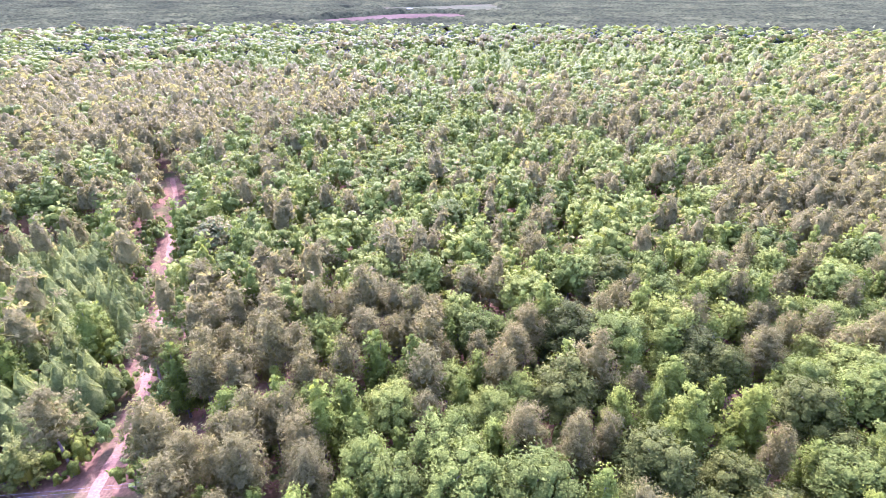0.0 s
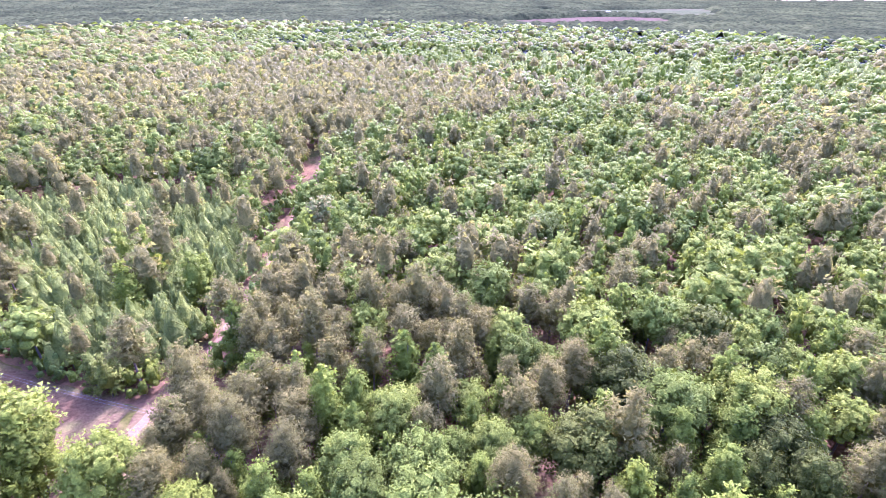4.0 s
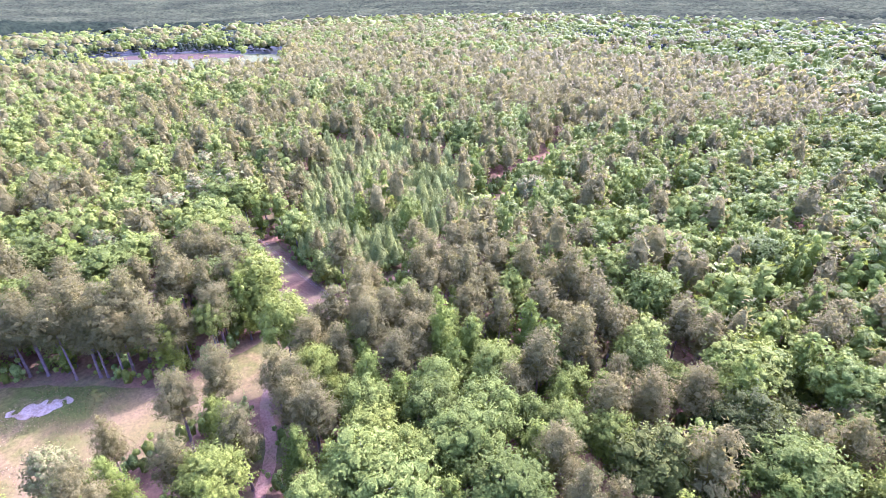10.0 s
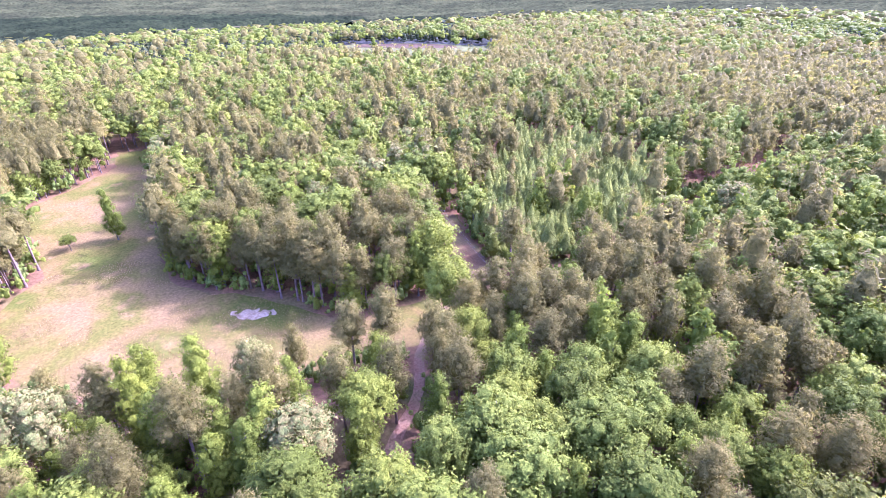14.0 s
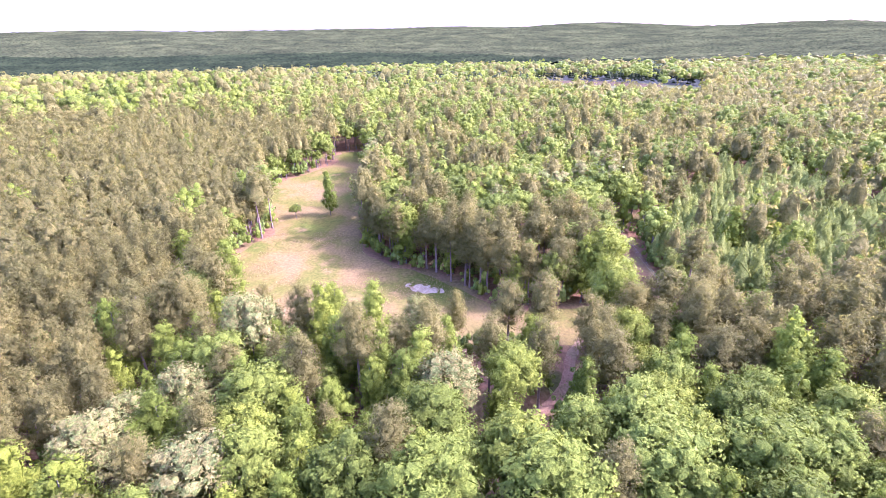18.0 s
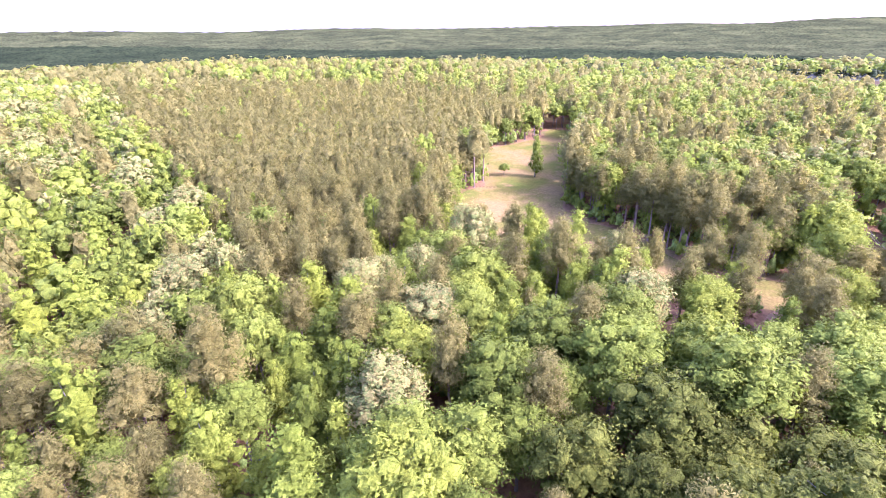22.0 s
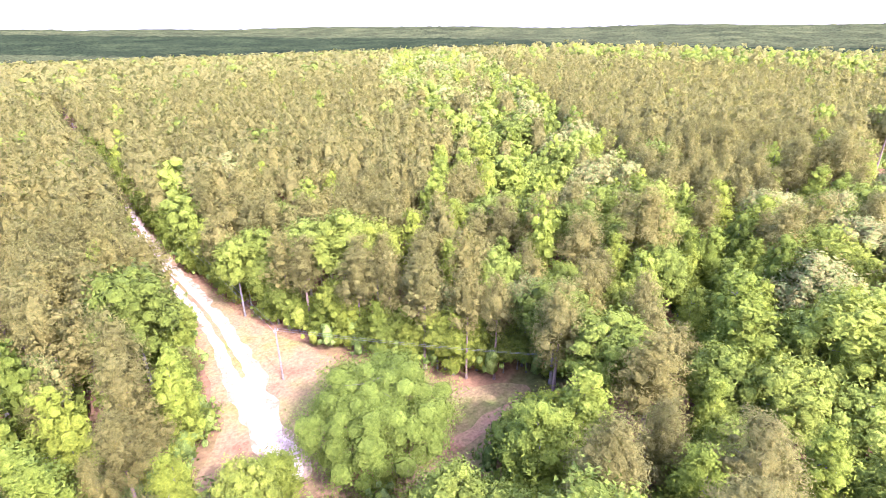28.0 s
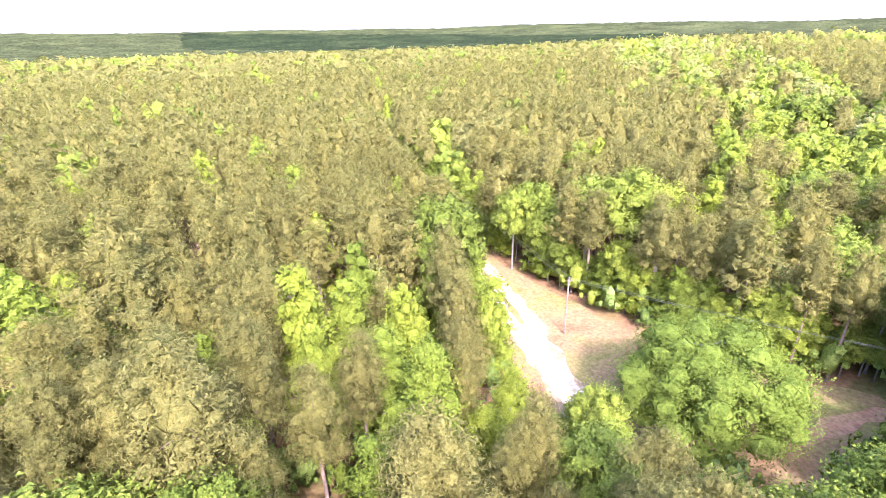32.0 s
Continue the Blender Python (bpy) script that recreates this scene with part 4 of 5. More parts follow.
BRIGHT_TREES_D = [(-41.5, -38.9, 18, 4.3), (2, -39, 16.5, 4.6), (-213.5, -47.4, 22.5, 4.5), (4.9, -49.8, 16.5, 4.6),
    (-2.7, -50.9, 16.9, 4.6), (-12.5, -54.1, 17.5, 4.6), (-0.9, -56.5, 17, 4.6), (-26.2, -56.9, 17.9, 4.4),
    (32.4, -58.2, 15.2, 4.6), (24.2, -62.6, 14.3, 3.6), (-201.7, -63, 23, 4.6), (-94.5, -66.4, 20.6, 4.6),
    (83.7, -68.7, 13.8, 4.1), (54.5, -90.5, 13.1, 2.8), (59.9, -111.4, 13.3, 2.4), (110.2, -112.4, 12, 1.7),
    (114.8, -154.8, 16.5, 4), (-529, -248.6, 23, 4.6)]
LANDMARKS += [("gum", *q) for q in BRIGHT_TREES_D]
PINES_A = [(-114.6, 156.5, 17.9, 4), (-14.1, 151.5, 17.7, 4), (-40, 148.5, 17.8, 4), (36.2, 148.1, 17.7, 4),
    (-24.7, 147, 17.7, 4), (34.8, 141.2, 17.7, 4), (-100, 135, 18, 4), (-35.4, 130.8, 17.8, 4),
    (13.7, 130.8, 17.7, 4), (-24.9, 129.8, 17.8, 4), (18.5, 128.7, 17.7, 4), (-2.2, 128.6, 17.7, 4),
    (-46.5, 127.3, 17.8, 4), (-49.9, 122.9, 16.7, 2.7), (70.4, 121.5, 17.6, 4), (-9.4, 120.9, 17.7, 4),
    (-21.5, 119.8, 17.5, 3.7), (-50.4, 116.2, 17.9, 4), (20.5, 114.4, 17.6, 4), (-31.1, 114.3, 17.8, 4),
    (-40.5, 113.8, 17.9, 4), (-57.1, 112.7, 17.9, 4), (15.1, 108.7, 17.7, 4), (-36.1, 99.1, 17.7, 3.9)]
LANDMARKS += [("pine", *q) for q in PINES_A]
PINES_B = [(-21.6, 97.6, 17.8, 4), (57.3, 96.5, 17.5, 4), (-73.4, 93.7, 18.1, 4), (-21.1, 92.2, 17.7, 3.8),
    (-54.6, 89.5, 18, 4), (-35.9, 86.1, 17.9, 4), (-52.2, 79.6, 18, 4), (-29.6, 78.3, 17.3, 3.3),
    (-141.7, 78.2, 18.6, 4), (-34.1, 77.8, 17, 2.9), (-22.4, 76.1, 17.8, 4), (-27.2, 75.3, 16.8, 2.8),
    (-51.8, 73.3, 18, 3.9), (-61.7, 71.1, 18.1, 4), (-27.9, 67.3, 17.1, 3.1), (-80.8, 66.2, 18.3, 4),
    (-41.2, 65.6, 17.5, 3.5), (-62.9, 65, 18.2, 4), (-58, 62.7, 17.6, 3.4), (-30.6, 59.6, 17.1, 3.1),
    (-79.8, 57.8, 18.4, 4), (-40.8, 55.8, 16.6, 2.4), (-44.1, 45.6, 17.2, 3), (41.9, 23.3, 15.6, 3.9)]
LANDMARKS += [("pine", *q) for q in PINES_B]
PINES_C = [(-49.2, 22.1, 16.7, 2.2), (43.2, 16.9, 14.2, 2.6), (49.1, 15.7, 14.9, 3.6), (36.3, 12.7, 15.5, 4),
    (23.2, 5.4, 14.5, 2.6), (25.6, -0.8, 14.6, 3), (75.8, -3.1, 12.6, 2.3), (34.5, -8.1, 13.3, 2.2),
    (13.9, -9.2, 16, 4), (0.5, -9.9, 15.9, 3.2), (77.4, -11.4, 11.8, 1.6), (88.8, -11.9, 12.9, 2.7),
    (84.6, -15.4, 12.5, 2.4), (11.5, -18.7, 16, 4), (93, -19.1, 13.2, 3), (37.7, -19.6, 13.5, 2.7),
    (73.1, -22.3, 12.5, 2.6), (40.3, -22.5, 13.4, 2.8), (16.1, -23.1, 15.8, 4), (100.4, -23.7, 13.4, 3.1),
    (47.1, -25.3, 13.6, 3.4), (43.1, -26.5, 13.8, 3.3), (105.9, -29.1, 13.9, 3.4), (36.4, -29.1, 13.4, 2.6)]
LANDMARKS += [("pine", *q) for q in PINES_C]
PINES_D = [(40.2, -29.6, 13.6, 3), (90.4, -30.2, 13.1, 3.1), (98.3, -31.2, 13.1, 2.8), (46.2, -35.8, 13.7, 3.3),
    (84.1, -41.6, 13, 2.9), (78.9, -45.2, 13.1, 3.1), (70.8, -45.3, 13.6, 3.6), (102.3, -48, 13.8, 3.2),
    (107.5, -50.7, 14.6, 3.8), (113.3, -50.7, 14.9, 3.9), (63, -52, 13.8, 3.6), (118.3, -54.5, 15, 3.7),
    (47.2, -59.7, 14.8, 3.8), (91.7, -66.7, 14.4, 3.5), (75.4, -69.7, 14.5, 3.6), (102.8, -72.5, 15.3, 4),
    (112.5, -73, 15.4, 3.8), (122.9, -82.4, 16.2, 4)]
LANDMARKS += [("pine", *q) for q in PINES_D]
BLOSSOM_TREES_A = [(-40.3, 174.7, 17, 4.9), (-116.3, 111.8, 18.3, 5.6), (-102.8, 79.9, 16.6, 4), (-23.2, 51.4, 17.1, 4.9),
    (-43.2, 49.4, 15.2, 3.1), (-11.4, 20.4, 17.5, 5.6), (6.1, 19.1, 16.2, 5.1), (-95.8, 10.3, 19.3, 5.6),
    (-24.9, 7.9, 15.1, 3.3), (29.8, -7.1, 12.2, 3), (36.4, -15.9, 10.7, 2.1), (-13.5, -24.9, 16.8, 5),
    (-22.1, -25.9, 16.7, 4.6), (78.3, -35.2, 9.7, 2.1), (-30.4, -44.6, 17.6, 4.9), (-44.5, -47.6, 18.8, 5.3),
    (-106, -52.1, 18, 3.2), (-54.7, -73.2, 20, 5.6), (40.7, -83.1, 16.1, 5.4), (34.6, -89.8, 16, 4.9),
    (-55.4, -100.8, 20.7, 5.6), (-83.9, -141.7, 22.7, 5.6), (-78, -152.6, 22.6, 5.6), (-68, -161.7, 22.3, 5.6)]
LANDMARKS += [("flower", *q) for q in BLOSSOM_TREES_A]
REDDISH_A = [(-89.3, 106.6, 12.5, 2.8), (-153.2, 87.8, 13, 2.7), (19.4, -47.1, 10.3, 2.3), (97.3, -52.9, 8.9, 3)]
LANDMARKS += [("red", *q) for q in REDDISH_A]
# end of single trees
LANDMARKS = [q for q in LANDMARKS if not inside(YARD, q[1], q[2]) and not inside(CLEARING, q[1], q[2]) and not blocks_sight(q[1], q[2], q[3] - ground_z(q[1], q[2]), q[4] * 0.45)]
LANDMARKS += [("gum", 64.9, -10.4, 3.2, 4.0), ("gum", 76.5, -8.8, 7.5, 3.0), ("gum", 40.5, 4.6, 6.0, 4.6), ("gum", 47.7, 8.7, 11.5, 4.5), ("gum", 42.0, 9.6, 12.0, 4.3), ("oak", 44.5, 5.6, 7.0, 4.4), ("gum", 56.6, 3.4, 0.6, 1.4), ("gum", 16.0, 1.5, 13.8, 4.0), ("gum", 23.0, 16.8, 15.0, 5.2), ("gum", 72.5, -12.2, 7.6, 2.8),
              ("gum", 82.2, -18.0, 10.0, 4.2), ("pine", 77.4, -3.0, 11.2, 2.4), ("pine", 75.0, -17.0, 10.5, 2.6)]
if LANDMARKS:
    lx, ly, lw = (np.array([q[i] for q in LANDMARKS]) for i in (1, 2, 4))
    gap = np.hypot(spots[:, :1] - lx, spots[:, 1:] - ly) - lw * 0.85 - 0.8
    spots = spots[gap.min(1) > 0]
mixed = shares(spots[:, 0], spots[:, 1])
draw = rng.uniform(size=(len(spots), 1))
kind_of = (draw > np.cumsum(mixed, 1)).sum(1).clip(0, 6)
far_of = along(PLAN, spots[:, 0], spots[:, 1])
near_of = reach(spots[:, 0], spots[:, 1])

# the larger trees of a kind crowd out the smaller near them
singles = collections.Counter(q[0] for q in LANDMARKS)
own, joined = collections.defaultdict(list), collections.defaultdict(list)
order = np.argsort(far_of)
thin = {"oak": 5.3, "gum": 4.0, "pine": 2.75, "young": 1.9, "flower": 6.0, "red": 4.5, "cedar": 5.0, "laurel": 5.3}
cells = collections.defaultdict(list)
for q in LANDMARKS:
    cells[int(q[1] // 6), int(q[2] // 6)].append((q[1], q[2], 1.1 * q[4]))
for i in order:
    x, y = spots[i]
    kind, d = KINDS[kind_of[i]], far_of[i]
    if kind == "oak" and d < 130 and inside(SHADED_OAKS, x, y) and rng.uniform() < 0.68:
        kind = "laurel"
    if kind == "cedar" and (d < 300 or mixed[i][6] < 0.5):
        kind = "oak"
    if d < 235:
        need = thin[kind]
        cx, cy = int(x // 6), int(y // 6)
        if any(math.hypot(x - a, y - b) < 0.5 * (need + c) for u in (-1, 0, 1) for w in (-1, 0, 1) for a, b, c in cells[cx + u, cy + w]):
            continue
        cells[cx, cy].append((x, y, need))
    if d < 200 and blocks_sight(x, y, SHAPE[kind][0], SHAPE[kind][1] * 1.0):
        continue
    near = near_of[i]
    level = 5 if near < 46 else 0 if near < 80 else 1 if near < 102 else 2 if d < 290 else 3 if d < 800 else 4
    tall = float(rng.normal(1.0, 0.15)) if kind != "young" else float(rng.normal(0.96, 0.26))
    planted = kind == "pine" and mixed[i][2] > 0.75
    if planted:
        tall = 1 + (tall - 1) * 0.45
    tall = min(max(tall, 0.7), 1.3)
    wide = tall * float(rng.uniform(0.9, 1.25))
    if planted and d < 235:
        wide *= 0.84
    if d > 235:
        wide *= max(1.0, 0.60 * (0.0105 * d + 2.6) / SHAPE[kind][1])
    v = int(rng.integers(VARIANTS[level]))
    item = (x, y, tall, wide, float(rng.uniform(0, 6.28)))
    if level in (0, 1, 5) and len(own[kind]) + singles[kind] < (185 if kind == "gum" else 270):
        own[kind].append((level, v, item))
    else:
        joined[kind, 1 if level in (0, 5) else level, min(v, 2)].append(item)

for q in LANDMARKS:
    kind, x, y, top, rad = q
    if kind == "oak" and inside(SHADED_OAKS, x, y) and rng.uniform() < 0.68:
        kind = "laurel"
    tall, r0, *_ = SHAPE[kind]
    d = float(reach(x, y))
    plant(kind, 5 if d < 46 else 0 if d < 90 else 1, int(rng.integers(3)), x, y, (top - ground_z(x, y)) / tall, rad / r0, float(rng.uniform(0, 6.28)))
for kind, rows in own.items():
    for level, v, (x, y, tall, wide, turn) in rows:
        plant(kind, level, v, x, y, tall, wide, turn)


def copies(base, rows):
    """Corners of a crown or trunk at each of many places, joined."""
    p = np.array(rows)
    c, s = np.cos(p[:, 4]), np.sin(p[:, 4])
    flat = base.reshape(-1, 3)
    x = (flat[None, :, 0] * c[:, None] - flat[None, :, 1] * s[:, None]) * p[:, 3:4] + p[:, 0:1]
    y = (flat[None, :, 0] * s[:, None] + flat[None, :, 1] * c[:, None]) * p[:, 3:4] + p[:, 1:2]
    z = flat[None, :, 2] * p[:, 2:3] + height(p[:, 0], p[:, 1])[:, None]
    return np.stack([x, y, z], 2)


def crown_copies(sprays, rows):
    """Many crowns, with the ways that their sprays face."""
    corners, facing = sprays
    p = np.array(rows)
    c, s = np.cos(p[:, 4])[:, None], np.sin(p[:, 4])[:, None]
    g = facing.reshape(-1, 3)
    f = np.stack([g[None, :, 0] * c - g[None, :, 1] * s, g[None, :, 0] * s + g[None, :, 1] * c, g[None, :, 2] + 0 * c], 2)
    return copies(corners, rows).reshape(-1, 3, 3), f.reshape(-1, 3, 3), np.repeat(rng.uniform(size=len(p)), len(corners))


def together(some):
    return tuple(np.concatenate([one[i] for one in some]) for i in range(3))


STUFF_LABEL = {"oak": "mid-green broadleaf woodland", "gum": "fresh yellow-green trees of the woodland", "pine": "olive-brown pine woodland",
               "young": "rows of pale green young trees", "flower": "cream-blossomed trees of the woodland", "red": "dull reddish trees of the woodland", "cedar": "far valley woods with cloud shade put into their colour", "laurel": "broadleaf woodland with shade darkened into its leaf colour"}
for kind in KINDS:
    crowns, boles, loops, base = [], [], [], 0
    for (k, level, v), rows in joined.items():
        if k != kind:
            continue
        crowns.append(crown_copies(SPRAYS[k, level, v], rows))
        stems = rows
        if level == 2:
            at = np.array(rows)
            stems = [q for q, gap in zip(rows, along(CLEARING + CLEARING[:1], at[:, 0], at[:, 1])) if gap < 14]
        if level in (1, 2) and stems:
            tv, tf = trunk_mesh(k, 10 * KINDS.index(k) + v, 0, 4)
            boles.append(copies(tv, stems).reshape(-1, 3))
            for j in range(len(stems)):
                loops.append(np.array(tf) + base)
                base += len(tv)
    if crowns:
        extra = (np.concatenate(boles), np.concatenate(loops)) if boles else None
        me = quick_mesh("woodland", together(crowns), LEAF[kind], extra, BARK[BARK_OF.get(kind, "oak")])
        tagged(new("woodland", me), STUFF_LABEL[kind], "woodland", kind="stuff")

# ---- far woods ----
def canopy_material(name, low, mid, high):
    """Closed canopy far off: stands of trees, single crowns, and hollows between them painted darker as shade."""
    m, n, l, p = material(name)
    stands = ramp(n, ((0.36, low), (0.5, mid), (0.64, high)))
    l.new(noise_node(n, l, 0.006, 6, 0.65).outputs[0], stands.inputs[0])
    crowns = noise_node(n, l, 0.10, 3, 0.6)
    # shade among the crowns is put into the colour along the bump
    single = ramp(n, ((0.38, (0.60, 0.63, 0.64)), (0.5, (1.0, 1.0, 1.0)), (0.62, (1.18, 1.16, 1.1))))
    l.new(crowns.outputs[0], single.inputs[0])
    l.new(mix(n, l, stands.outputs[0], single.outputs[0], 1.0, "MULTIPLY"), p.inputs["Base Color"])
    b = n.new("ShaderNodeBump")
    b.inputs["Strength"].default_value, b.inputs["Distance"].default_value = 0.6, 4.0
    l.new(crowns.outputs[0], b.inputs["Height"]), l.new(b.outputs[0], p.inputs["Normal"])
    p.inputs["Roughness"].default_value, p.inputs["Specular IOR Level"].default_value = 0.95, 0.0
    return m


def far_woods(name, keep, mat, label):
    """The woods from a kilometre on, as one sheet of tree tops that comes down at its edges."""
    rings, turns = 985 * 1.0105 ** np.arange(148), 720
    r, a = np.meshgrid(rings, np.arange(turns) * 2 * math.pi / turns, indexing="ij")
    a = a + rng.uniform(-0.3, 0.3, a.shape) * 2 * math.pi / turns
    r = r * (1 + rng.uniform(-0.003, 0.003, r.shape))
    x, y = 10 + r * np.cos(a), 30 + r * np.sin(a)
    wood_here = keep(x, y)
    for poly, *_ in FIELDS:
        wood_here &= ~inside(poly, x, y)
    z = height(x, y) + np.where(wood_here, 11 + 2.6 * rng.normal(size=x.shape), -1.5)
    i, j = np.meshgrid(np.arange(len(rings) - 1), np.arange(turns), indexing="ij")
    i, j = i.ravel(), j.ravel()
    k = (j + 1) % turns
    some = (wood_here[i, j].astype(int) + wood_here[i + 1, j] + wood_here[i, k] + wood_here[i + 1, k]) > 0
    some &= in_sight(x[i, j], y[i, j])
    i, j, k = i[some], j[some], k[some]
    faces = np.stack([i * turns + j, (i + 1) * turns + j, (i + 1) * turns + k, i * turns + k], 1)
    used, index = np.unique(faces, return_inverse=True)
    ob = mesh_object(name, np.stack([x.ravel(), y.ravel(), z.ravel()], 1)[used].tolist(), index.reshape(faces.shape).tolist(), mat)
    ob.data.polygons.foreach_set("use_smooth", [True] * len(ob.data.polygons))
    return tagged(ob, label, "woodland", kind="stuff")


# cloud shade over the valley is painted into this canopy colour
far_woods("far_evergreen_woods", lambda x, y: inside(CLOUD_SHADE, x, y), canopy_material("far_cloud_shaded_canopy", (0.011, 0.016, 0.008), (0.015, 0.021, 0.010), (0.022, 0.030, 0.013)),
          "far valley woods with cloud shade put into their colour")
far_woods("far_woods", lambda x, y: ~inside(CLOUD_SHADE, x, y), canopy_material("far_mixed_woods", (0.021, 0.025, 0.012), (0.031, 0.037, 0.016), (0.046, 0.053, 0.021)),
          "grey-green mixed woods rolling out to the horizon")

# ---- undergrowth ----
def undergrowth():
    """Saplings and bushes under the nearer trees, and along every edge."""
    step = 2.4
    gx, gy = np.meshgrid(np.arange(-230, 190, step), np.arange(-200, 260, step))
    gx, gy = gx.ravel() + rng.uniform(-0.5, 0.5, gx.size) * step, gy.ravel() + rng.uniform(-0.5, 0.5, gx.size) * step
    d = along(PLAN, gx, gy)
    rim = np.minimum(along(CLEARING + CLEARING[:1], gx, gy), along(YARD + YARD[:1], gx, gy))
    rim = np.minimum(rim, np.minimum(along(NORTH_ROAD, gx, gy) - 3, along(SAND_ROAD, gx, gy) - 4))
    chance = np.where(rim < 4, 0.9, np.where(d < 75, 0.28, 0.06))
    ok = (d < 170) & in_sight(gx, gy) & (rng.uniform(size=d.size) < chance) & ~open_ground(gx, gy, 0.4)
    gx, gy, rim = gx[ok], gy[ok], rim[ok]
    tall = rng.uniform(0.8, 2.2, gx.size)
    rows = np.stack([gx, gy, tall, 0.55 * tall + 0.35, rng.uniform(0, 6.28, gx.size)], 1)
    lot = rng.integers(0, 3, gx.size)
    for name, kind, label, pick in (("undergrowth", "shrub", "bright green saplings and bushes under the trees", lambda u: u > 0.45),
                                    ("dark_undergrowth", "oak", "mid-green bushes under the trees", lambda u: u <= 0.45)):
        side = pick(rng.uniform(size=gx.size)) if kind == "shrub" else None
        if side is None:
            side = ~undergrowth.used
        undergrowth.used = side
        near = reach(gx, gy) < 56
        lots = [(level, v, side & (lot == v) & (near if level == 2 else ~near)) for level in (2, 3) for v in range(3)]
        me = quick_mesh(name, together([crown_copies(SPRAYS["shrub", level, v], rows[pick_rows]) for level, v, pick_rows in lots if pick_rows.any()]), LEAF[kind])
        tagged(new(name, me), label, "undergrowth", kind="stuff")


undergrowth()


def tufts(name, keep, box, step, size, mat, label):
    """Dry or green grass standing in the open."""
    x0, y0, x1, y1 = box
    gx, gy = np.meshgrid(np.arange(x0, x1, step), np.arange(y0, y1, step))
    gx, gy = gx.ravel() + rng.uniform(-0.5, 0.5, gx.size) * step, gy.ravel() + rng.uniform(-0.5, 0.5, gx.size) * step
    ok = keep(gx, gy)
    gx, gy = gx[ok], gy[ok]
    k = gx.size
    c = np.stack([gx, gy, height(gx, gy) + size * 0.45], 1)
    a = rng.uniform(0, 6.28, k)
    side = np.stack([np.cos(a), np.sin(a), 0 * a], 1) * size * 0.4
    up = np.stack([rng.normal(size=k) * 0.3, rng.normal(size=k) * 0.3, np.ones(k)], 1) * (size * rng.uniform(0.35, 0.6, (k, 1)))
    blades = np.stack([c + up, c - up - side, c - up + side], 1)
    face = np.tile((0.0, 0.0, 1.0), (k, 3, 1))
    tagged(new(name, quick_mesh(name, (blades, face), mat)), label, "grass", kind="stuff")


tufts("dry_grass", lambda x, y: inside(CLEARING, x, y) & (wobble(x, y, 7, 3.3) > 0.12) & (x > -112) & (x < -46), (-112, 4, -44, 80), 0.55, 0.32, LEAF["sedge"],
      "tan and pinkish dry broomsedge tufts in the clearing")
PALE_SAND = earth_material("pale_sand", ((0.35, (0.20, 0.145, 0.085)), (0.6, (0.33, 0.27, 0.18))), 0.6, 3.0, 0.15)
patch("sand_patch", lambda x, y: ((0.5 * (x + 71) + 0.866 * (y - 53.6) + 1.2 * wobble(x, y, 2.0, 6.0)) / 4.6) ** 2 + ((0.866 * (x + 71) - 0.5 * (y - 53.6)) / 1.7) ** 2 < 1 + 1.5 * wobble(x, y, 1.3, 4.2), (-79, 46, -63, 61), 0.2, 0.10, PALE_SAND,
      "small patch of bleached pale sand in the clearing", "sand")

# ---- trees along the open edges ----
def edge_row(line, gap, low, high, mix_of, aside):
    """Young broadleaf trees in a close row along an edge."""
    for (x0, y0), (x1, y1) in zip(line, line[1:]):
        span = math.hypot(x1 - x0, y1 - y0)
        for k in range(max(1, int(span / gap))):
            f = (k + rng.uniform(0.1, 0.9)) / max(1, int(span / gap))
            off = aside + rng.uniform(-0.8, 0.8)
            x, y = x0 + (x1 - x0) * f - (y1 - y0) / span * off, y0 + (y1 - y0) * f + (x1 - x0) / span * off
            kind = mix_of[int(rng.integers(len(mix_of)))]
            tall = float(rng.uniform(low, high))
            near = float(reach(x, y))
            plant(kind, 5 if near < 44 else 0 if near < 95 else 1, int(rng.integers(3)), x, y, tall / SHAPE[kind][0], (1.1 + 0.18 * tall) / SHAPE[kind][1], float(rng.uniform(0, 6.28)))


edge_row([(45, -213), (48, -182), (48.5, -160), (50.2, -128), (51.8, -105), (53.2, -84), (52.6, -66), (51.5, -53), (49, -41), (46, -30), (42.5, -22), (37.5, -11)], 2.0, 6.5, 11.5, ("gum", "gum", "oak"), 1.2)
edge_row([(44, -24), (38.5, -13), (31, -4), (28, 2)], 1.5, 4.5, 9.5, ("gum", "oak"), 2.0)
edge_row([(43, -26), (37, -14), (29.5, -5), (27, 2)], 1.6, 3.5, 6.5, ("gum", "oak"), 3.2)
edge_row([(56, -132), (58.2, -105), (59.6, -86)], 2.6, 13, 16, ("pine", "pine", "gum"), -1.0)
edge_row([(60.5, -80), (60.3, -66), (61, -55), (63.5, -39), (66.5, -27), (70, -22.5), (76, -19)], 2.6, 6, 11.5, ("gum", "gum", "pine", "oak"), -1.2)
edge_row([(-57, 93), (-57, 83), (-58, 71), (-68, 64), (-78, 57.5), (-86, 46.5), (-96, 40.5), (-108, 40.5), (-152, 42.5), (-180, 45.5)], 4.6, 12, 17, ("oak", "pine", "gum", "pine"), -2.2)

edge_row([(-98, 3), (-112, 11.5), (-128, 8.5), (-164, 2.5), (-178, 15.5), (-196, 27)], 3.6, 8, 14, ("pine", "gum", "oak", "pine"), 2.0)

# ---- trees standing alone ----
plant("gum", 0, 1, -126.5, 29.0, 1.0, 0.95, 0.4)
plant("oak", 1, 2, -125.5, 18.0, 0.30, 0.52, 2.0)


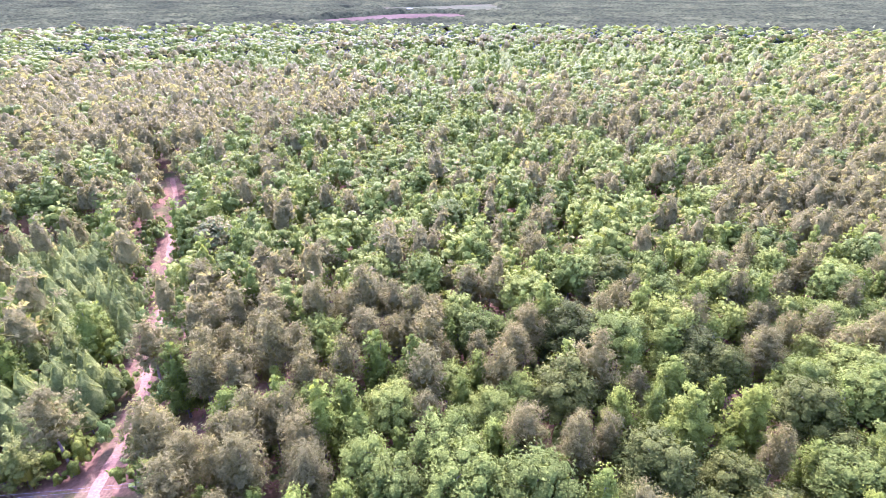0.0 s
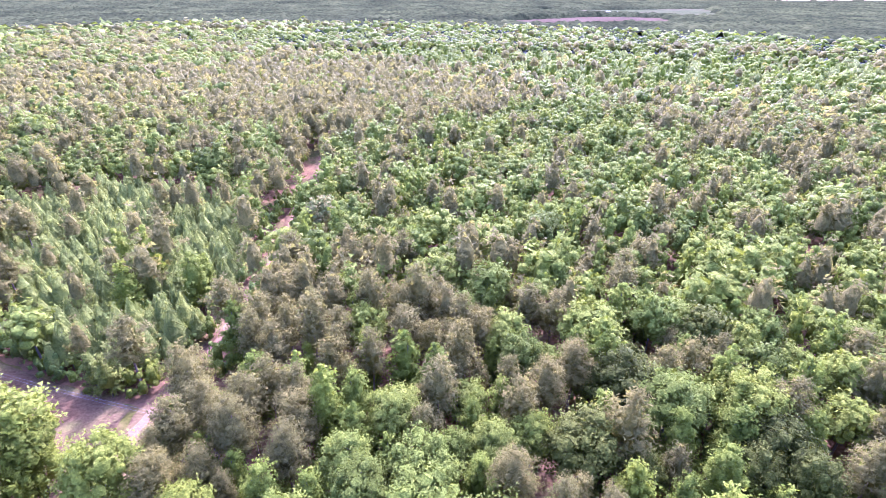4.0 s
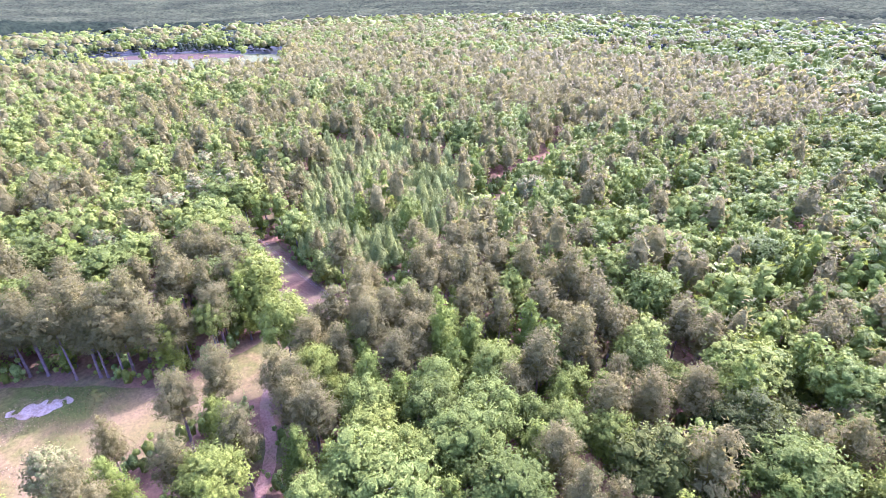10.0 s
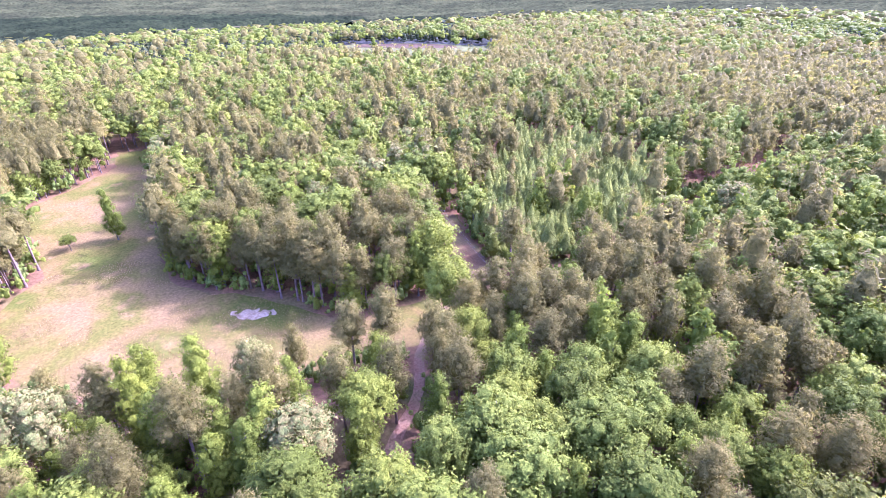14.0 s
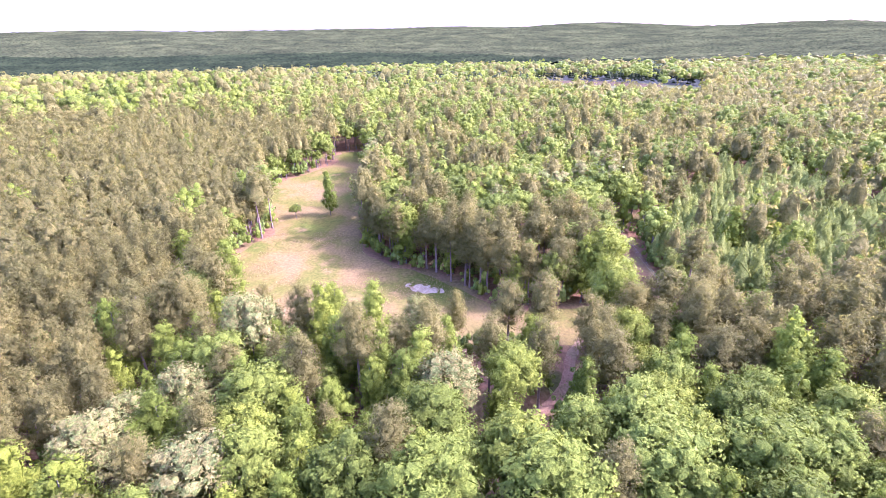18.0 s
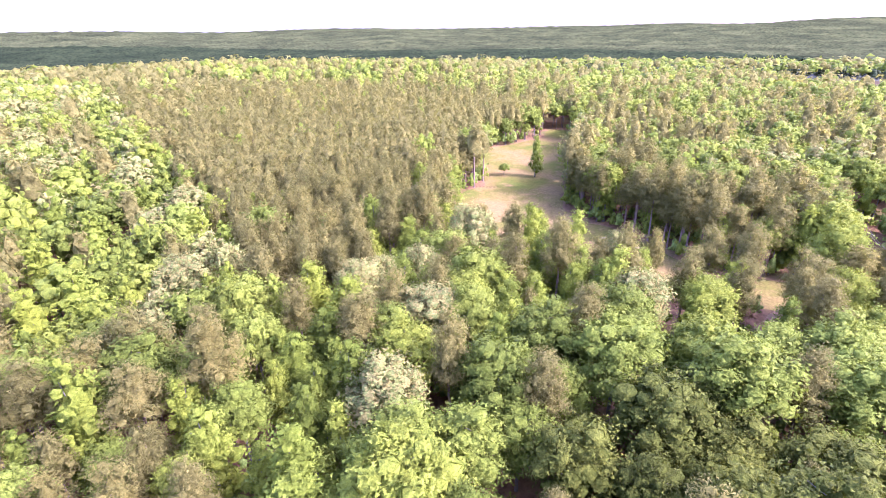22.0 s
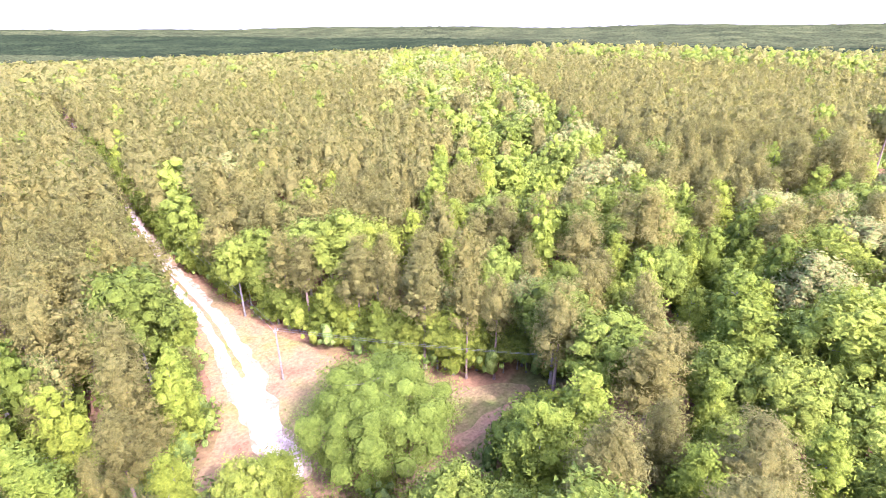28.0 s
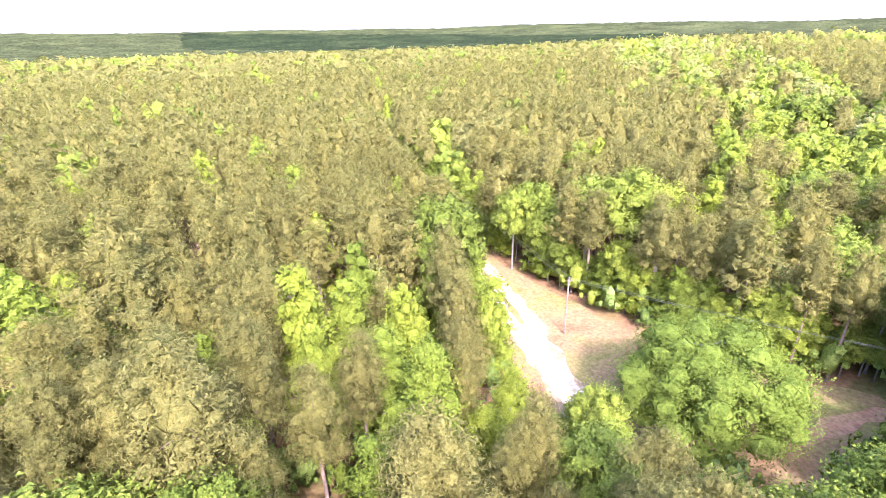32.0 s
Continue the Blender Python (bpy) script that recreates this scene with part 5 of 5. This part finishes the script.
def spreading_tree(x, y, turn):
    """The broad tree in the loop of the yard, leafy down to the ground."""
    foot = new("spreading_tree")
    foot.matrix_basis = pose(x, y, ground_z(x, y), 0, 0, turn)
    tv, tf = trunk_mesh("bower", 5, 14, 7)
    crown = quick_mesh("crown", crown_sprays("bower", 38000, 0.11, 77, (3, 6)), LEAF["bower"])
    for name, me in (("trunk", quick_mesh("trunk", NO_LEAVES, BARK["oak"], (tv, tf), BARK["oak"])), ("crown", crown)):
        piece = new(name, me)
        piece.parent = foot
    return tagged(foot, "broad fresh green tree leafy down to the ground", "tree")


spreading_tree(53.0, -8.6, 0.6)


def dead_tree(x, y, tall, turn):
    foot = new("dead_tree")
    foot.matrix_basis = Matrix.LocRotScale((x, y, ground_z(x, y)), Euler((0, 0, turn)), (tall / 17.5,) * 3)
    tv, tf = trunk_mesh("pine", int(abs(x * 7 + y)), 30, 6)
    me = quick_mesh("trunk", NO_LEAVES, BARK["dead"], (tv, tf), BARK["dead"])
    stem = new("trunk", me)
    stem.parent = foot
    return tagged(foot, "bare grey dead tree with brittle branches", "tree", "dead trees")


for x, y, tall, turn in ((72.5, -108.0, 16, 0.2), (93.0, -121.0, 16, 1.4), (69.5, -113.5, 16, 2.2), (15.5, 29.0, 15, 0.7)):
    dead_tree(x, y, tall, turn)

# ---- power line ----
WOOD = plain_material("creosoted_wood", (0.12, 0.095, 0.075), 0.85, 0, 0.3, 4.0)
METAL = plain_material("grey_steel", (0.15, 0.155, 0.16), 0.5, 0.4, 0.12, 6.0)
GLAZE = plain_material("grey_porcelain", (0.14, 0.14, 0.14), 0.35, 0, 0.1, 8.0)
CABLE = plain_material("aluminium_cable", (0.13, 0.13, 0.13), 0.5, 0.3, 0.1, 5.0)


def part(name, bm, mat, parent, label=""):
    me = bpy.data.meshes.new(name)
    bm.to_mesh(me)
    bm.free()
    me.materials.append(mat)
    ob = new(name, me)
    ob.parent = parent
    return tagged(ob, label)


def rod(r0, r1, deep, m, sides=10):
    bm = bmesh.new()
    bmesh.ops.create_cone(bm, cap_ends=True, segments=sides, radius1=r0, radius2=r1, depth=deep, matrix=m)
    return bm


def block(sx, sy, sz, m):
    bm = bmesh.new()
    bmesh.ops.create_cube(bm, size=1, matrix=m @ Matrix.Diagonal((sx, sy, sz, 1)))
    bmesh.ops.bevel(bm, geom=list(bm.edges), offset=min(sx, sy, sz) * 0.12, segments=1, affect="EDGES")
    return bm


def utility_pole(x, y, turn):
    foot = new("utility_pole")
    foot.matrix_basis = pose(x, y, ground_z(x, y), 0, 0, turn)
    part("pole", rod(0.15, 0.10, 8.7, pose(0, 0, 4.1)), WOOD, foot)
    part("crossarm", block(0.75, 0.09, 0.11, pose(0, 0.13, 8.0)), WOOD, foot)
    for side in (-0.3, 0.3):
        part("insulator", rod(0.05, 0.04, 0.2, pose(side, 0.13, 8.15), 8), GLAZE, foot, "grey porcelain insulator")
        part("brace", block(0.04, 0.025, 0.45, pose(side * 0.5, 0.11, 7.83, 0, side * 130, 0)), METAL, foot, "flat steel brace")
    return tagged(foot, "weathered wooden utility pole with a crossarm", "utility pole", "poles of the power line")


def cable(a, b, sag, thick=0.014):
    a, b = Vector(a), Vector(b)
    n = 16
    bm = bmesh.new()
    across = (b - a).cross(Vector((0, 0, 1))).normalized()
    rings = []
    for i in range(n + 1):
        f = i / n
        p = a.lerp(b, f) - Vector((0, 0, 4 * sag * f * (1 - f)))
        rings.append([bm.verts.new(p + thick * (across * math.cos(t) + Vector((0, 0, 1)) * math.sin(t))) for t in (0.5, 2.6, 4.7)])
    for r0, r1 in zip(rings, rings[1:]):
        for k in range(3):
            bm.faces.new((r0[k], r0[(k + 1) % 3], r1[(k + 1) % 3], r1[k]))
    me = bpy.data.meshes.new("power_cable")
    bm.to_mesh(me)
    bm.free()
    me.materials.append(CABLE)
    return tagged(new("power_cable", me), "thin aluminium power cable strung between poles", "cable", "cables of the power line")


POLES = [(54.7, -28.9, 4), (47.3, -213.0, 4), (33.0, 3.0, -35), (-42.0, 100.2, -78), (-112.0, 115.6, -78)]
for x, y, turn in POLES:
    utility_pole(x, y, turn)
for i, j, sides, sag in ((0, 1, (-0.3, 0.3), 1.6), (0, 2, (-0.3, 0.3), 0.4), (3, 4, (-0.3, 0.3), 1.6)):
    (ax, ay, at), (bx, by, bt) = POLES[i], POLES[j]
    for q in sides:
        cable((ax + q * math.cos(radians(at)), ay + q * math.sin(radians(at)), ground_z(ax, ay) + 8.27),
              (bx + q * math.cos(radians(bt)), by + q * math.sin(radians(bt)), ground_z(bx, by) + 8.27), sag)

# ---- far buildings ----
SHEET = plain_material("pale_sheet_metal", (0.55, 0.55, 0.54), 0.5, 0.0, 0.06, 0.3)
BOARD = plain_material("painted_boards", (0.62, 0.58, 0.53), 0.8, 0.0, 0.12, 0.5)
GLASS = plain_material("dark_glass", (0.05, 0.06, 0.07), 0.15, 0.0, 0.2, 1.0)


def barn(x, y, long, deep, wall, turn):
    foot = new("barn")
    foot.matrix_basis = pose(x, y, ground_z(x, y) + 0.3, 0, 0, turn)
    part("wall", block(long, deep, wall, pose(0, 0, wall / 2)), BOARD, foot)
    bm = bmesh.new()
    e, top = deep / 2 + 0.6, wall + deep * 0.28
    ends = []
    for sx in (-long / 2 - 0.5, long / 2 + 0.5):
        ends.append([bm.verts.new((sx, yy, zz)) for yy, zz in ((-e, wall - 0.2), (0, top), (e, wall - 0.2), (e, wall - 0.5), (0, top - 0.3), (-e, wall - 0.5))])
    for k in range(6):
        bm.faces.new((ends[0][k], ends[0][(k + 1) % 6], ends[1][(k + 1) % 6], ends[1][k]))
    bm.faces.new(ends[0]), bm.faces.new(ends[1][::-1])
    part("roof", bm, SHEET, foot, "pale sheet metal roof")
    part("door", block(3.0, 0.2, wall * 0.75, pose(0, -deep / 2 - 0.05, wall * 0.375)), GLASS, foot)
    for k in (-0.3, 0.3):
        part("window", block(1.6, 0.2, 1.2, pose(long * k, -deep / 2 - 0.05, wall * 0.6)), GLASS, foot)
    return tagged(foot, "pale metal-roofed barn among far fields", "barn", "far barns")


for x, y, long, deep, wall, turn in ((520, 1500, 34, 14, 5, 20), (300, 1720, 40, 16, 5, -10), (90, 1600, 22, 12, 4, 40), (420, 1900, 46, 18, 6, 5), (-1330, -400, 50, 18, 6, 70),
                                     (-2300, 115, 60, 20, 4, 85)):
    barn(x, y, long, deep, wall, turn)

# ---- far fields ----
for poly, mat, label, category in FIELDS:
    xs, ys = [p[0] for p in poly], [p[1] for p in poly]
    step = max(6.0, (max(xs) - min(xs)) / 60)
    patch("field", lambda x, y, poly=poly: inside(poly, x, y), (min(xs), min(ys), max(xs), max(ys)), step, 0.9 if mat is TAN else 0.6, mat, label, category)
